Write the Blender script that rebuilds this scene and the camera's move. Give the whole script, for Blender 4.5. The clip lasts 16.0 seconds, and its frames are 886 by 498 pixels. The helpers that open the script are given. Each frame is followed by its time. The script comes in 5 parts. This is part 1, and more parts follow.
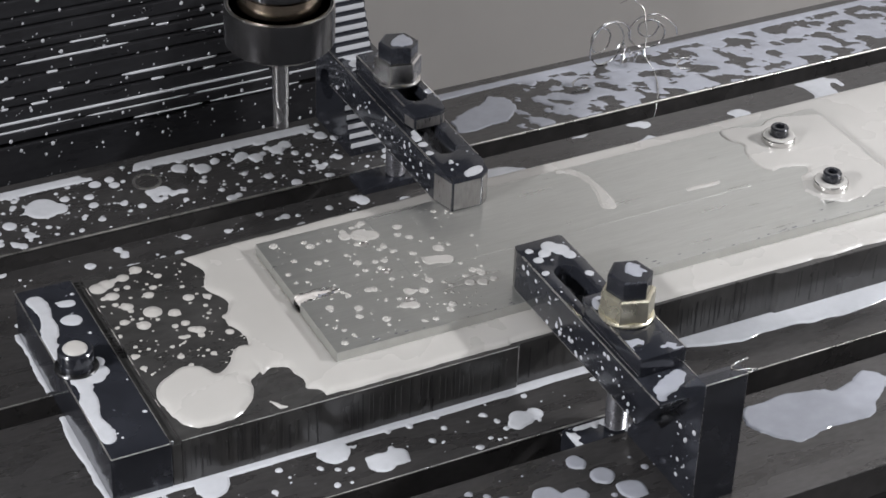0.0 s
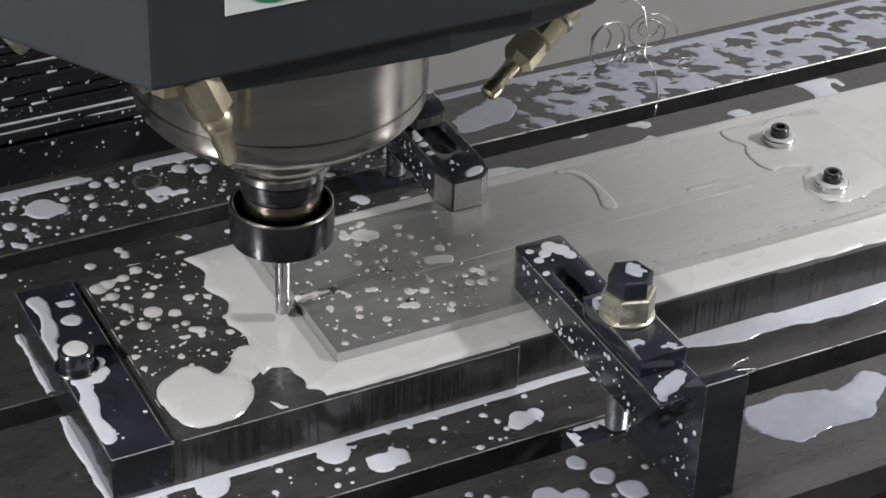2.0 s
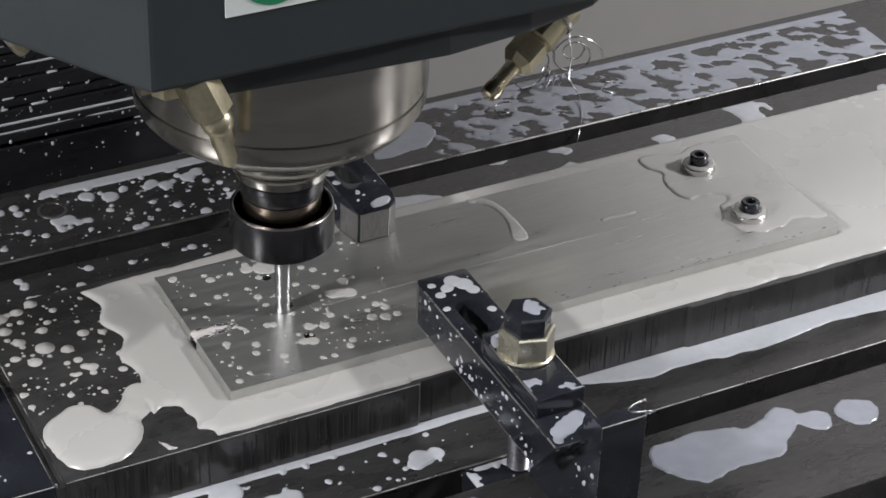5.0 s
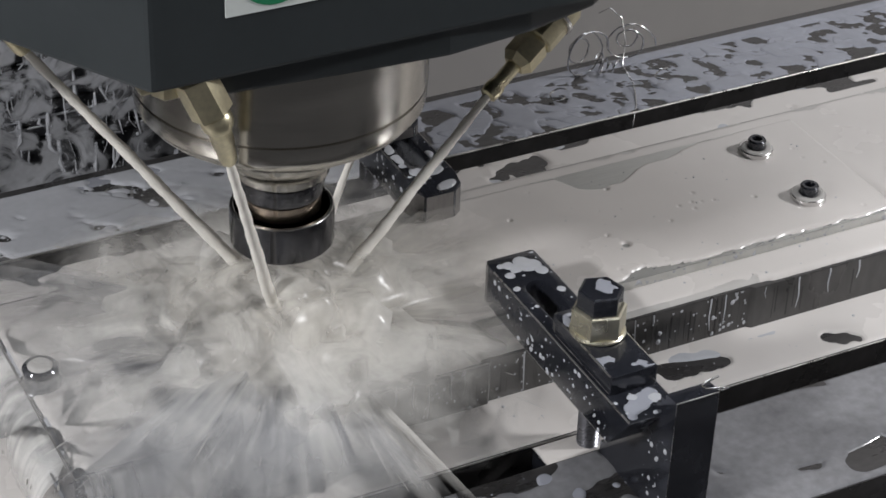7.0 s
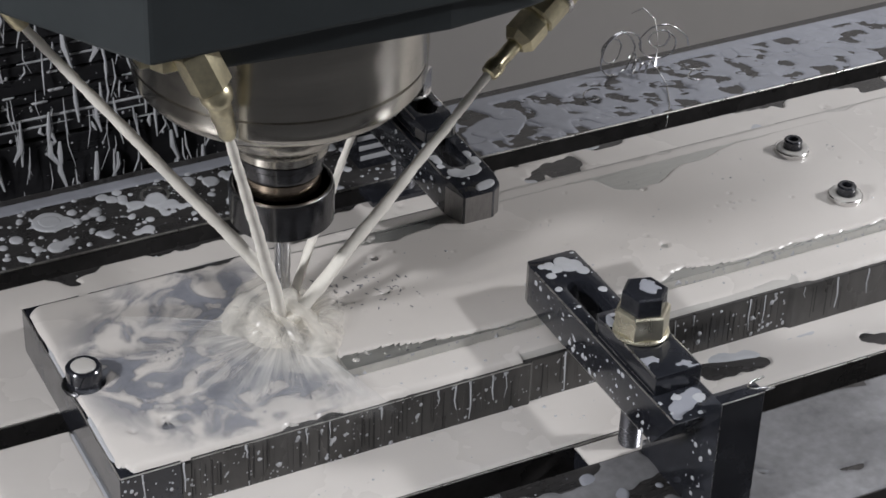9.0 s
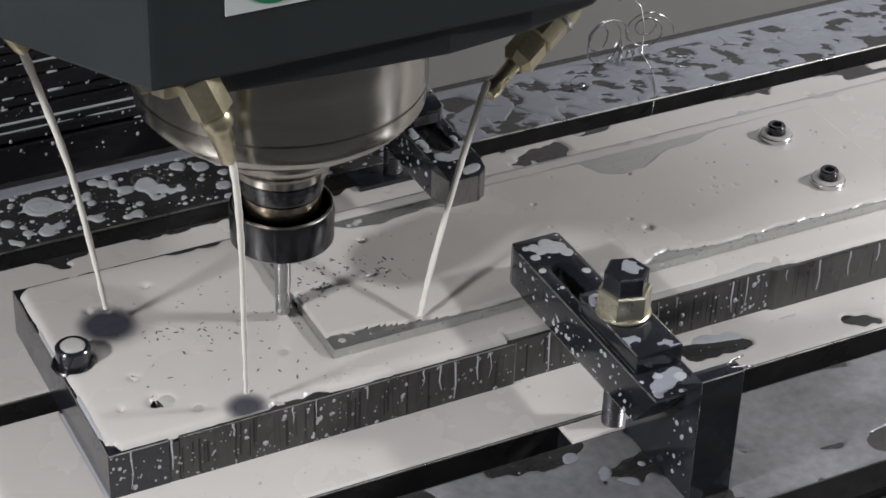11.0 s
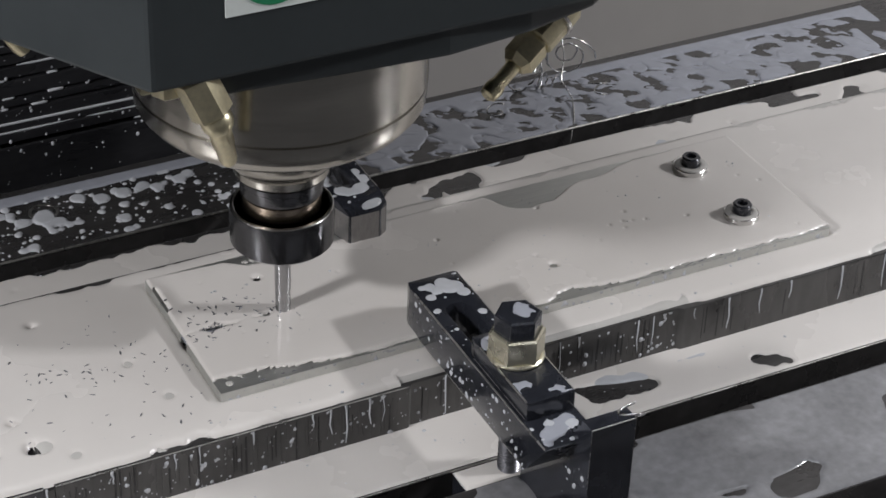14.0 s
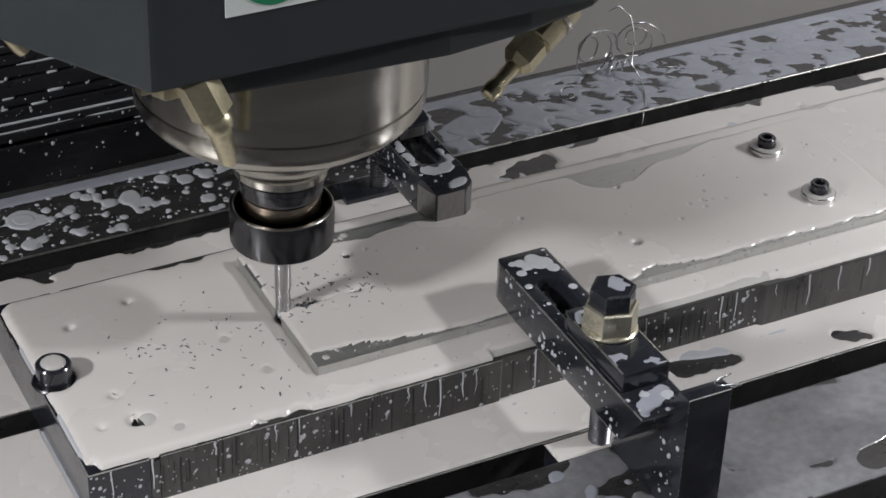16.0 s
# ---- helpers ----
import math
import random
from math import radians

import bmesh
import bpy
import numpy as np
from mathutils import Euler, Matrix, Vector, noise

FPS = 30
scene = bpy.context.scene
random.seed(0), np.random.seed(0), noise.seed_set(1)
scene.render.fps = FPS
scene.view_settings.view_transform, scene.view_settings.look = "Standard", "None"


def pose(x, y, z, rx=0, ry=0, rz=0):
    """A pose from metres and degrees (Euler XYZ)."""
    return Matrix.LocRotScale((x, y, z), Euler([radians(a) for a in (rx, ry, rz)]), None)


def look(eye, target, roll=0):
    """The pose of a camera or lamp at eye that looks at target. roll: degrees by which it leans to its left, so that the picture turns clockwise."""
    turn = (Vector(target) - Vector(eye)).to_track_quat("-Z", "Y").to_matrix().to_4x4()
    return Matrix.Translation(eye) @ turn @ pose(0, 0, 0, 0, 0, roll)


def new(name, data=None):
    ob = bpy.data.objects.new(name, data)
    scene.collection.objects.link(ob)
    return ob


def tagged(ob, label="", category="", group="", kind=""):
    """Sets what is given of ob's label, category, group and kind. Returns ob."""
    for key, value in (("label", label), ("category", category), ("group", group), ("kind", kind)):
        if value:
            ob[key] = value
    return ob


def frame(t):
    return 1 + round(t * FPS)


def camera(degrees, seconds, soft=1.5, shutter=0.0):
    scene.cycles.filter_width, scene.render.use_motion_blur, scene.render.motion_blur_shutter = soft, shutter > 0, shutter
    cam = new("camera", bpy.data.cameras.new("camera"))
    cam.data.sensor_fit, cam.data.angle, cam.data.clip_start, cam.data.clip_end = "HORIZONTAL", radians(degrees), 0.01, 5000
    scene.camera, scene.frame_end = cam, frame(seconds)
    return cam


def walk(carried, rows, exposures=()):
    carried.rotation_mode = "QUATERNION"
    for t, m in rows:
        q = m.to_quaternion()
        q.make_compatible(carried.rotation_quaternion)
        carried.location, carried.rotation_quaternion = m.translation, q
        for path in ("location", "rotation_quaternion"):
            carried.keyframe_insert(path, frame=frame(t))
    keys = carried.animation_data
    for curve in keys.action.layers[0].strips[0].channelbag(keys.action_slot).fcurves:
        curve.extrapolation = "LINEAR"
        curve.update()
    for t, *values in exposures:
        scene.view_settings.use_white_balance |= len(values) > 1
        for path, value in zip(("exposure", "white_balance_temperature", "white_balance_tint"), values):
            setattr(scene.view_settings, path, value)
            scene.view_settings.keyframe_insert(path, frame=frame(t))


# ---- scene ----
# ---------------------------------------------------------------- camera (stands still)
MM = 0.001
cam = camera(23.15, 16.0, soft=1.6)
EYE = Vector((-0.33919, -0.74219, 0.61280))
WAY = Vector((0.387819, 0.731657, -0.560602))
STAND = look(EYE, EYE + WAY, 2.191)
walk(cam, [(0.0, STAND), (16.0, STAND)], exposures=[(0.0, 0.15), (4.2, 0.18), (6.3, -0.41), (16.0, -0.41)])

# the table's travel in millimetres: seconds, x, y
TABLE = [
    (0.0, 0.0, 0.0), (2.0, 0.1, -0.2), (2.25, -0.1, 2.4), (2.5, -0.2, 4.4), (2.7, -1.8, 1.6), (3.0, -6.3, -5.1), (3.25, -11.4, -7.5),
    (3.5, -17.5, -7.9), (4.0, -29.9, -7.7), (4.2, -35.2, -7.2), (5.0, -56.5, -6.8), (5.25, -61.4, -6.6), (5.5, -56.5, -6.4),
    (6.3, -35.5, -5.8), (6.5, -30.6, -5.7), (7.0, -18.8, -5.9), (7.5, -9.1, -7.3), (7.8, -4.6, -14.6), (8.0, -3.2, -18.2),
    (8.25, -1.5, -15.6), (8.5, -0.9, -14.1), (9.0, -0.8, -14.2), (9.3, -0.8, -14.1), (10.2, -0.4, -3.0), (10.8, 0.0, 0.0), (11.1, -0.6, 3.6),
    (11.3, -2.0, 4.4), (11.5, -5.6, 0.4), (11.75, -9.6, -4.6), (12.0, -14.2, -6.5), (12.5, -26.1, -6.3), (13.0, -38.6, -6.4), (13.5, -50.3, -6.5),
    (13.9, -59.8, -6.6), (14.0, -61.4, -6.6), (14.1, -59.6, -6.6), (14.5, -49.6, -6.7), (15.0, -37.3, -6.4), (15.5, -25.4, -6.6), (16.0, -12.7, -6.4),
]
# the spindle head's height above its working height
HEAD = [
    (0.0, 105.2), (0.25, 83.0), (0.5, 58.6), (0.8, 29.0), (1.0, 13.0), (1.25, 6.2), (1.5, 3.4), (2.0, 0.9), (2.4, 0.0), (4.2, 0.0), (8.2, 0.0), (8.5, 2.5),
    (8.8, 8.0), (9.0, 12.4), (9.2, 16.6), (9.8, 30.0), (10.4, 18.0), (10.9, 2.0), (11.2, 0.0), (16.0, 0.0),
]

# ---------------------------------------------------------------- light
world = bpy.data.worlds.new("world")
scene.world = world
world.use_nodes = True
wn = world.node_tree
wn.nodes["Background"].inputs["Color"].default_value = (0.80, 0.86, 1.0, 1)
wn.nodes["Background"].inputs["Strength"].default_value = 0.35


def lamp(name, eye, target, sx, sy, watts, colour):
    data = bpy.data.lights.new(name, "AREA")
    data.shape, data.size, data.size_y, data.energy, data.color = "RECTANGLE", sx, sy, watts, colour
    ob = new(name, data)
    ob.matrix_world = look(eye, target)
    return ob


lamp("work_lamp_right", (1.34, -0.55, 0.86), (0.08, 0.05, 0), 0.15, 0.07, 18.0, (0.98, 0.98, 1.0))
lamp("work_lamp_left", (-1.16, -0.22, 0.74), (0.05, 0.05, 0), 0.15, 0.07, 17.5, (0.98, 0.98, 1.0))
# unseen overhead area light, added as ambient fill and for reflections on black parts
lamp("overhead_fill", (0.1, 0.10, 1.42), (0.1, 0.08, 0), 1.6, 0.9, 16.0, (0.90, 0.94, 1.0))


# ---------------------------------------------------------------- materials
def material(name, colour, rough=0.5, metal=0.0, scale=40.0, vary=0.25, rvary=0.15, bump=0.1, stretch=(1, 1, 1), coat=0.0, fine=6.0, spec=0.5):
    """Colour with variation at two scales, uneven roughness and fine relief."""
    m = bpy.data.materials.new(name)
    m.use_nodes = True
    nt = m.node_tree
    b = nt.nodes["Principled BSDF"]
    b.inputs["Metallic"].default_value = metal
    b.inputs["Coat Weight"].default_value = coat
    b.inputs["Coat Roughness"].default_value = 0.08
    b.inputs["Specular IOR Level"].default_value = spec
    tc = nt.nodes.new("ShaderNodeTexCoord")
    mp = nt.nodes.new("ShaderNodeMapping")
    mp.inputs["Scale"].default_value = stretch
    nt.links.new(tc.outputs["Object"], mp.inputs["Vector"])
    n1 = nt.nodes.new("ShaderNodeTexNoise")
    n1.inputs["Scale"].default_value, n1.inputs["Detail"].default_value = scale, 5
    n2 = nt.nodes.new("ShaderNodeTexNoise")
    n2.inputs["Scale"].default_value, n2.inputs["Detail"].default_value = scale * fine, 4
    for n in (n1, n2):
        nt.links.new(mp.outputs["Vector"], n.inputs["Vector"])
    mix = nt.nodes.new("ShaderNodeMath")
    mix.operation = "MULTIPLY_ADD"
    mix.inputs[1].default_value = 0.45
    nt.links.new(n2.outputs["Fac"], mix.inputs[0])
    half = nt.nodes.new("ShaderNodeMath")
    half.operation = "MULTIPLY"
    half.inputs[1].default_value = 0.55
    nt.links.new(n1.outputs["Fac"], half.inputs[0])
    nt.links.new(half.outputs[0], mix.inputs[2])
    ramp = nt.nodes.new("ShaderNodeMapRange")
    ramp.inputs["From Min"].default_value, ramp.inputs["From Max"].default_value = 0.3, 0.7
    ramp.inputs["To Min"].default_value, ramp.inputs["To Max"].default_value = 1 - vary, 1 + vary
    nt.links.new(mix.outputs[0], ramp.inputs["Value"])
    vm = nt.nodes.new("ShaderNodeVectorMath")
    vm.operation = "SCALE"
    vm.inputs[0].default_value = colour
    nt.links.new(ramp.outputs["Result"], vm.inputs["Scale"])
    nt.links.new(vm.outputs["Vector"], b.inputs["Base Color"])
    rr = nt.nodes.new("ShaderNodeMapRange")
    rr.inputs["From Min"].default_value, rr.inputs["From Max"].default_value = 0.3, 0.7
    rr.inputs["To Min"].default_value, rr.inputs["To Max"].default_value = max(0.02, rough - rvary), min(1, rough + rvary)
    nt.links.new(n1.outputs["Fac"], rr.inputs["Value"])
    nt.links.new(rr.outputs["Result"], b.inputs["Roughness"])
    if bump:
        bp = nt.nodes.new("ShaderNodeBump")
        bp.inputs["Strength"].default_value, bp.inputs["Distance"].default_value = bump, 0.0004
        nt.links.new(mix.outputs[0], bp.inputs["Height"])
        nt.links.new(bp.outputs["Normal"], b.inputs["Normal"])
    return m


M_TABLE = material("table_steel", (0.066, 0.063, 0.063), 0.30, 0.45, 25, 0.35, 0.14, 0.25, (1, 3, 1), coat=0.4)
# table steel darkened for the shade inside the slots; some saw marks share it
M_SLOT = material("darkened_steel", (0.030, 0.029, 0.030), 0.45, 0.3, 30, 0.3, 0.12, 0.3)
# light steel for edge lines: the bevels' highlights put into the colour
M_EDGE = material("edge_highlight_steel", (0.45, 0.44, 0.42), 0.34, 0.9, 60, 0.35, 0.15, 0.3)
M_PLATE = material("fixture_steel", (0.072, 0.070, 0.069), 0.30, 0.45, 22, 0.4, 0.14, 0.3, (1, 2, 0.5), coat=0.4)
M_BLACK = material("black_oxide", (0.026, 0.028, 0.036), 0.22, 0.3, 50, 0.35, 0.10, 0.12, coat=0.5)
M_NOSE = material("ground_steel_nose", (0.33, 0.32, 0.315), 0.36, 0.9, 160, 0.25, 0.1, 0.2, (6, 6, 1))
M_ALU = material("brushed_aluminium", (0.60, 0.605, 0.585), 0.36, 0.86, 18, 0.10, 0.10, 0.10, (1, 14, 1))
M_ZINC = material("yellow_zinc", (0.72, 0.68, 0.54), 0.30, 0.9, 70, 0.12, 0.08, 0.08)
M_STEEL = material("bright_steel", (0.70, 0.69, 0.68), 0.22, 1.0, 60, 0.12, 0.08, 0.08)
M_THREAD = material("thread_steel", (0.22, 0.22, 0.24), 0.28, 0.8, 60, 0.2, 0.08, 0.1)
M_SPINDLE = material("spindle_steel", (0.44, 0.42, 0.38), 0.21, 1.0, 16, 0.10, 0.06, 0.06, (0.4, 0.4, 5))
M_BRONZE = material("brown_holder_steel", (0.34, 0.28, 0.22), 0.22, 1.0, 30, 0.15, 0.06, 0.05)
M_HOLDER = material("holder_steel", (0.09, 0.09, 0.095), 0.19, 0.9, 30, 0.15, 0.06, 0.05)
M_CUTTER = material("carbide_cutter", (0.42, 0.42, 0.43), 0.24, 1.0, 60, 0.12, 0.08, 0.06, (1, 1, 0.2))
M_PAINT = material("grey_paint", (0.031, 0.037, 0.040), 0.46, 0.0, 30, 0.08, 0.05, 0.10)
M_BRASS = material("brass", (0.66, 0.60, 0.42), 0.36, 1.0, 70, 0.2, 0.1, 0.12)
M_LABEL = material("label_white", (0.72, 0.76, 0.74), 0.35, 0.0, 40, 0.05, 0.05, 0.02)
M_GREEN = material("label_green", (0.02, 0.22, 0.10), 0.35, 0.0, 40, 0.05, 0.05, 0.02)
M_COVER = material("way_cover_steel", (0.026, 0.026, 0.029), 0.34, 0.3, 20, 0.3, 0.12, 0.15, (1, 1, 3))
M_WALL = material("painted_sheet_wall", (0.41, 0.39, 0.375), 0.5, 0.0, 3, 0.07, 0.08, 0.05)
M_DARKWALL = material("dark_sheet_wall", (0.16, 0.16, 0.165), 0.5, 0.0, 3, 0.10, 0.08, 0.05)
M_MILK = material("milky_coolant", (0.475, 0.46, 0.44), 0.27, 0.0, 14, 0.05, 0.05, 0.02, fine=3.0)
M_FLOOD = material("deep_milky_coolant", (0.64, 0.608, 0.582), 0.25, 0.0, 9, 0.05, 0.06, 0.02, fine=3.0)
M_DROP = material("coolant_drop", (0.48, 0.49, 0.52), 0.12, 0.0, 40, 0.08, 0.05, 0.02)
M_THIN = material("coolant_thin_film", (0.31, 0.32, 0.36), 0.14, 0.0, 22, 0.12, 0.05, 0.03)
M_JET = material("aerated_coolant", (0.93, 0.90, 0.83), 0.55, 0.0, 160, 0.06, 0.05, 0.5)
M_GREYFILM = material("coolant_grey_film", (0.21, 0.21, 0.22), 0.16, 0.0, 30, 0.3, 0.06, 0.03)
M_FLECK = material("dull_fleck", (0.22, 0.22, 0.24), 0.4, 0.6, 90, 0.3, 0.1, 0.1)
M_CHIP = material("aluminium_chip", (0.70, 0.70, 0.70), 0.16, 1.0, 90, 0.1, 0.08, 0.05)


def spray_material(name, density, scale, colour, thin, fade_from=0.35):
    """Spray and thrown sheets: droplets so fine that they part cover what is behind them, in streaks along their flight.
    The thin parts of the sheet are bluish, the thick ones white."""
    m = material(name, colour, 0.4, 0.0, 60, 0.05, 0.05, 0.0)
    nt = m.node_tree
    b, out = nt.nodes["Principled BSDF"], nt.nodes["Material Output"]
    tr = nt.nodes.new("ShaderNodeBsdfTransparent")
    mx = nt.nodes.new("ShaderNodeMixShader")
    tc = nt.nodes.new("ShaderNodeTexCoord")
    noises = []
    for sx, sy, detail in ((scale, scale * 0.55, 6), (scale * 3.2, scale * 0.4, 2)):
        mp = nt.nodes.new("ShaderNodeMapping")
        mp.inputs["Scale"].default_value = (sx, sy, 1)
        nt.links.new(tc.outputs["UV"], mp.inputs["Vector"])
        n = nt.nodes.new("ShaderNodeTexNoise")
        n.inputs["Scale"].default_value, n.inputs["Detail"].default_value, n.inputs["Distortion"].default_value = 1.0, detail, 0.9
        nt.links.new(mp.outputs["Vector"], n.inputs["Vector"])
        noises.append(n)
    both = nt.nodes.new("ShaderNodeMath")
    both.operation = "MULTIPLY_ADD"
    both.inputs[1].default_value = 0.45
    nt.links.new(noises[1].outputs["Fac"], both.inputs[0])
    coarse = nt.nodes.new("ShaderNodeMath")
    coarse.operation = "MULTIPLY"
    coarse.inputs[1].default_value = 0.55
    nt.links.new(noises[0].outputs["Fac"], coarse.inputs[0])
    nt.links.new(coarse.outputs[0], both.inputs[2])
    r = nt.nodes.new("ShaderNodeMapRange")
    r.inputs["From Min"].default_value, r.inputs["From Max"].default_value = 0.30, 0.70
    r.inputs["To Min"].default_value, r.inputs["To Max"].default_value = 0.0, density * 1.5
    nt.links.new(both.outputs[0], r.inputs["Value"])
    tint = nt.nodes.new("ShaderNodeMix")
    tint.data_type = "RGBA"
    tint.inputs["A"].default_value = (*thin, 1)
    tint.inputs["B"].default_value = (*colour, 1)
    tr_fac = nt.nodes.new("ShaderNodeMapRange")
    tr_fac.inputs["From Min"].default_value, tr_fac.inputs["From Max"].default_value = 0.40, 0.60
    nt.links.new(both.outputs[0], tr_fac.inputs["Value"])
    nt.links.new(tr_fac.outputs["Result"], tint.inputs["Factor"])
    nt.links.new(tint.outputs["Result"], b.inputs["Base Color"])
    sep = nt.nodes.new("ShaderNodeSeparateXYZ")
    nt.links.new(tc.outputs["UV"], sep.inputs[0])
    fade = nt.nodes.new("ShaderNodeMapRange")
    fade.inputs["From Min"].default_value, fade.inputs["From Max"].default_value = 1.0, fade_from
    fade.inputs["To Min"].default_value, fade.inputs["To Max"].default_value = 0.0, 1.0
    nt.links.new(sep.outputs["Y"], fade.inputs["Value"])
    mul = nt.nodes.new("ShaderNodeMath")
    mul.operation = "MULTIPLY"
    nt.links.new(r.outputs["Result"], mul.inputs[0])
    nt.links.new(fade.outputs["Result"], mul.inputs[1])
    nt.links.new(mul.outputs[0], mx.inputs["Fac"])
    nt.links.new(tr.outputs[0], mx.inputs[1])
    glow = nt.nodes.new("ShaderNodeBsdfTranslucent")
    sides = nt.nodes.new("ShaderNodeMixShader")
    nt.links.new(b.inputs["Base Color"].links[0].from_socket, glow.inputs["Color"])
    sides.inputs["Fac"].default_value = 0.22
    nt.links.new(b.outputs[0], sides.inputs[1])
    nt.links.new(glow.outputs[0], sides.inputs[2])
    nt.links.new(sides.outputs[0], mx.inputs[2])
    nt.links.new(mx.outputs[0], out.inputs["Surface"])
    return m


M_SPRAY = spray_material("coolant_spray", 1.0, 2.6, (0.92, 0.89, 0.83), (0.80, 0.78, 0.74), 0.2)
M_FAN = spray_material("coolant_fan", 0.60, 2.8, (0.88, 0.87, 0.85), (0.52, 0.535, 0.58))
M_CURTAIN = spray_material("coolant_curtain", 0.62, 0.8, (0.88, 0.87, 0.84), (0.70, 0.70, 0.70), 0.6)
M_ARM = spray_material("coolant_arm", 1.25, 4.0, (0.94, 0.91, 0.85), (0.85, 0.83, 0.79), 0.5)


def soft_film(name, colour, scale, span, centre, reach, most):
    """A film that thins out softly: in cloudy patches, and away from its centre (millimetres, between the two reaches)."""
    m = material(name, colour, 0.22, 0.0, 40, 0.2, 0.05, 0.02)
    nt = m.node_tree
    b, out = nt.nodes["Principled BSDF"], nt.nodes["Material Output"]
    tr, mx = nt.nodes.new("ShaderNodeBsdfTransparent"), nt.nodes.new("ShaderNodeMixShader")
    tc, n = nt.nodes.new("ShaderNodeTexCoord"), nt.nodes.new("ShaderNodeTexNoise")
    n.inputs["Scale"].default_value, n.inputs["Detail"].default_value, n.inputs["Distortion"].default_value = scale, 6, 1.2
    nt.links.new(tc.outputs["Object"], n.inputs["Vector"])
    r = nt.nodes.new("ShaderNodeMapRange")
    r.interpolation_type = "SMOOTHSTEP"
    r.inputs["From Min"].default_value, r.inputs["From Max"].default_value = span
    r.inputs["To Max"].default_value = most
    nt.links.new(n.outputs["Fac"], r.inputs["Value"])
    d = nt.nodes.new("ShaderNodeVectorMath")
    d.operation = "DISTANCE"
    d.inputs[1].default_value = (centre[0] * MM, centre[1] * MM, 0)
    nt.links.new(tc.outputs["Object"], d.inputs[0])
    fade = nt.nodes.new("ShaderNodeMapRange")
    fade.interpolation_type = "SMOOTHSTEP"
    fade.inputs["From Min"].default_value, fade.inputs["From Max"].default_value = reach[0] * MM, reach[1] * MM
    fade.inputs["To Min"].default_value, fade.inputs["To Max"].default_value = 1.0, 0.0
    nt.links.new(d.outputs["Value"], fade.inputs["Value"])
    mul = nt.nodes.new("ShaderNodeMath")
    mul.operation = "MULTIPLY"
    nt.links.new(r.outputs["Result"], mul.inputs[0])
    nt.links.new(fade.outputs["Result"], mul.inputs[1])
    nt.links.new(mul.outputs[0], mx.inputs["Fac"])
    nt.links.new(tr.outputs[0], mx.inputs[1])
    glow = nt.nodes.new("ShaderNodeBsdfTranslucent")
    sides = nt.nodes.new("ShaderNodeMixShader")
    nt.links.new(b.inputs["Base Color"].links[0].from_socket, glow.inputs["Color"])
    sides.inputs["Fac"].default_value = 0.22
    nt.links.new(b.outputs[0], sides.inputs[1])
    nt.links.new(glow.outputs[0], sides.inputs[2])
    nt.links.new(sides.outputs[0], mx.inputs[2])
    nt.links.new(mx.outputs[0], out.inputs["Surface"])
    return m


# ---------------------------------------------------------------- builders (millimetres)
RIDES = []      # things that travel with the table
RISES = []      # (thing, low, high): coolant levels that rise on the travelling table


def thing(name, x, y, z, label, category, group="", kind="", rides=True, turn=(0, 0, 0)):
    ob = new(name)
    ob.empty_display_size = 0.01
    ob.matrix_world = pose(x * MM, y * MM, z * MM, *turn)
    tagged(ob, label, category, group, kind)
    if rides:
        RIDES.append(ob)
    return ob


def part(name, bm, mat, parent=None, label="", smooth=0, at=None):
    """One mesh object from a bmesh in millimetres. smooth: the angle in degrees below which edges are smooth."""
    bmesh.ops.scale(bm, vec=(MM, MM, MM), verts=bm.verts)
    bmesh.ops.recalc_face_normals(bm, faces=bm.faces)
    me = bpy.data.meshes.new(name)
    if smooth:
        for f in bm.faces:
            f.smooth = True
        for e in bm.edges:
            if len(e.link_faces) == 2 and e.calc_face_angle(0) > radians(smooth):
                e.smooth = False
    bm.to_mesh(me)
    bm.free()
    me.materials.append(mat)
    ob = new(name, me)
    if parent:
        ob.parent = parent
    if at:
        ob.location = [c * MM for c in at]
    if label:
        ob["label"] = label
    return ob


def bevel(bm, width, segments=2, limit=30):
    es = [e for e in bm.edges if len(e.link_faces) == 2 and e.calc_face_angle(0) > radians(limit)]
    if width and es:
        bmesh.ops.bevel(bm, geom=es, offset=width, segments=segments, affect="EDGES", profile=0.6)


def box(x0, y0, z0, x1, y1, z1, b=0.4, bm=None):
    bm2 = bmesh.new()
    bmesh.ops.create_cube(bm2, size=1, matrix=Matrix.Translation(((x0 + x1) / 2, (y0 + y1) / 2, (z0 + z1) / 2)) @ Matrix.Diagonal((x1 - x0, y1 - y0, z1 - z0, 1)))
    bevel(bm2, b)
    return merge(bm, bm2)


def merge(bm, bm2):
    if bm is None:
        return bm2
    me = bpy.data.meshes.new("tmp")
    bm2.to_mesh(me)
    bm2.free()
    bm.from_mesh(me)
    bpy.data.meshes.remove(me)
    return bm


def circle(cx, cy, r, n=20, a0=0.0):
    return [(cx + r * math.cos(a0 + 2 * math.pi * i / n), cy + r * math.sin(a0 + 2 * math.pi * i / n)) for i in range(n)]


def slot_loop(x0, x1, y0, y1, n=8):
    """A slot that runs along y, with round ends."""
    r, cx = (x1 - x0) / 2, (x0 + x1) / 2
    up = [(cx + r * math.cos(math.pi * i / n), y1 - r + r * math.sin(math.pi * i / n)) for i in range(n + 1)]
    dn = [(cx - r * math.cos(math.pi * i / n), y0 + r - r * math.sin(math.pi * i / n)) for i in range(n + 1)]
    return up + dn


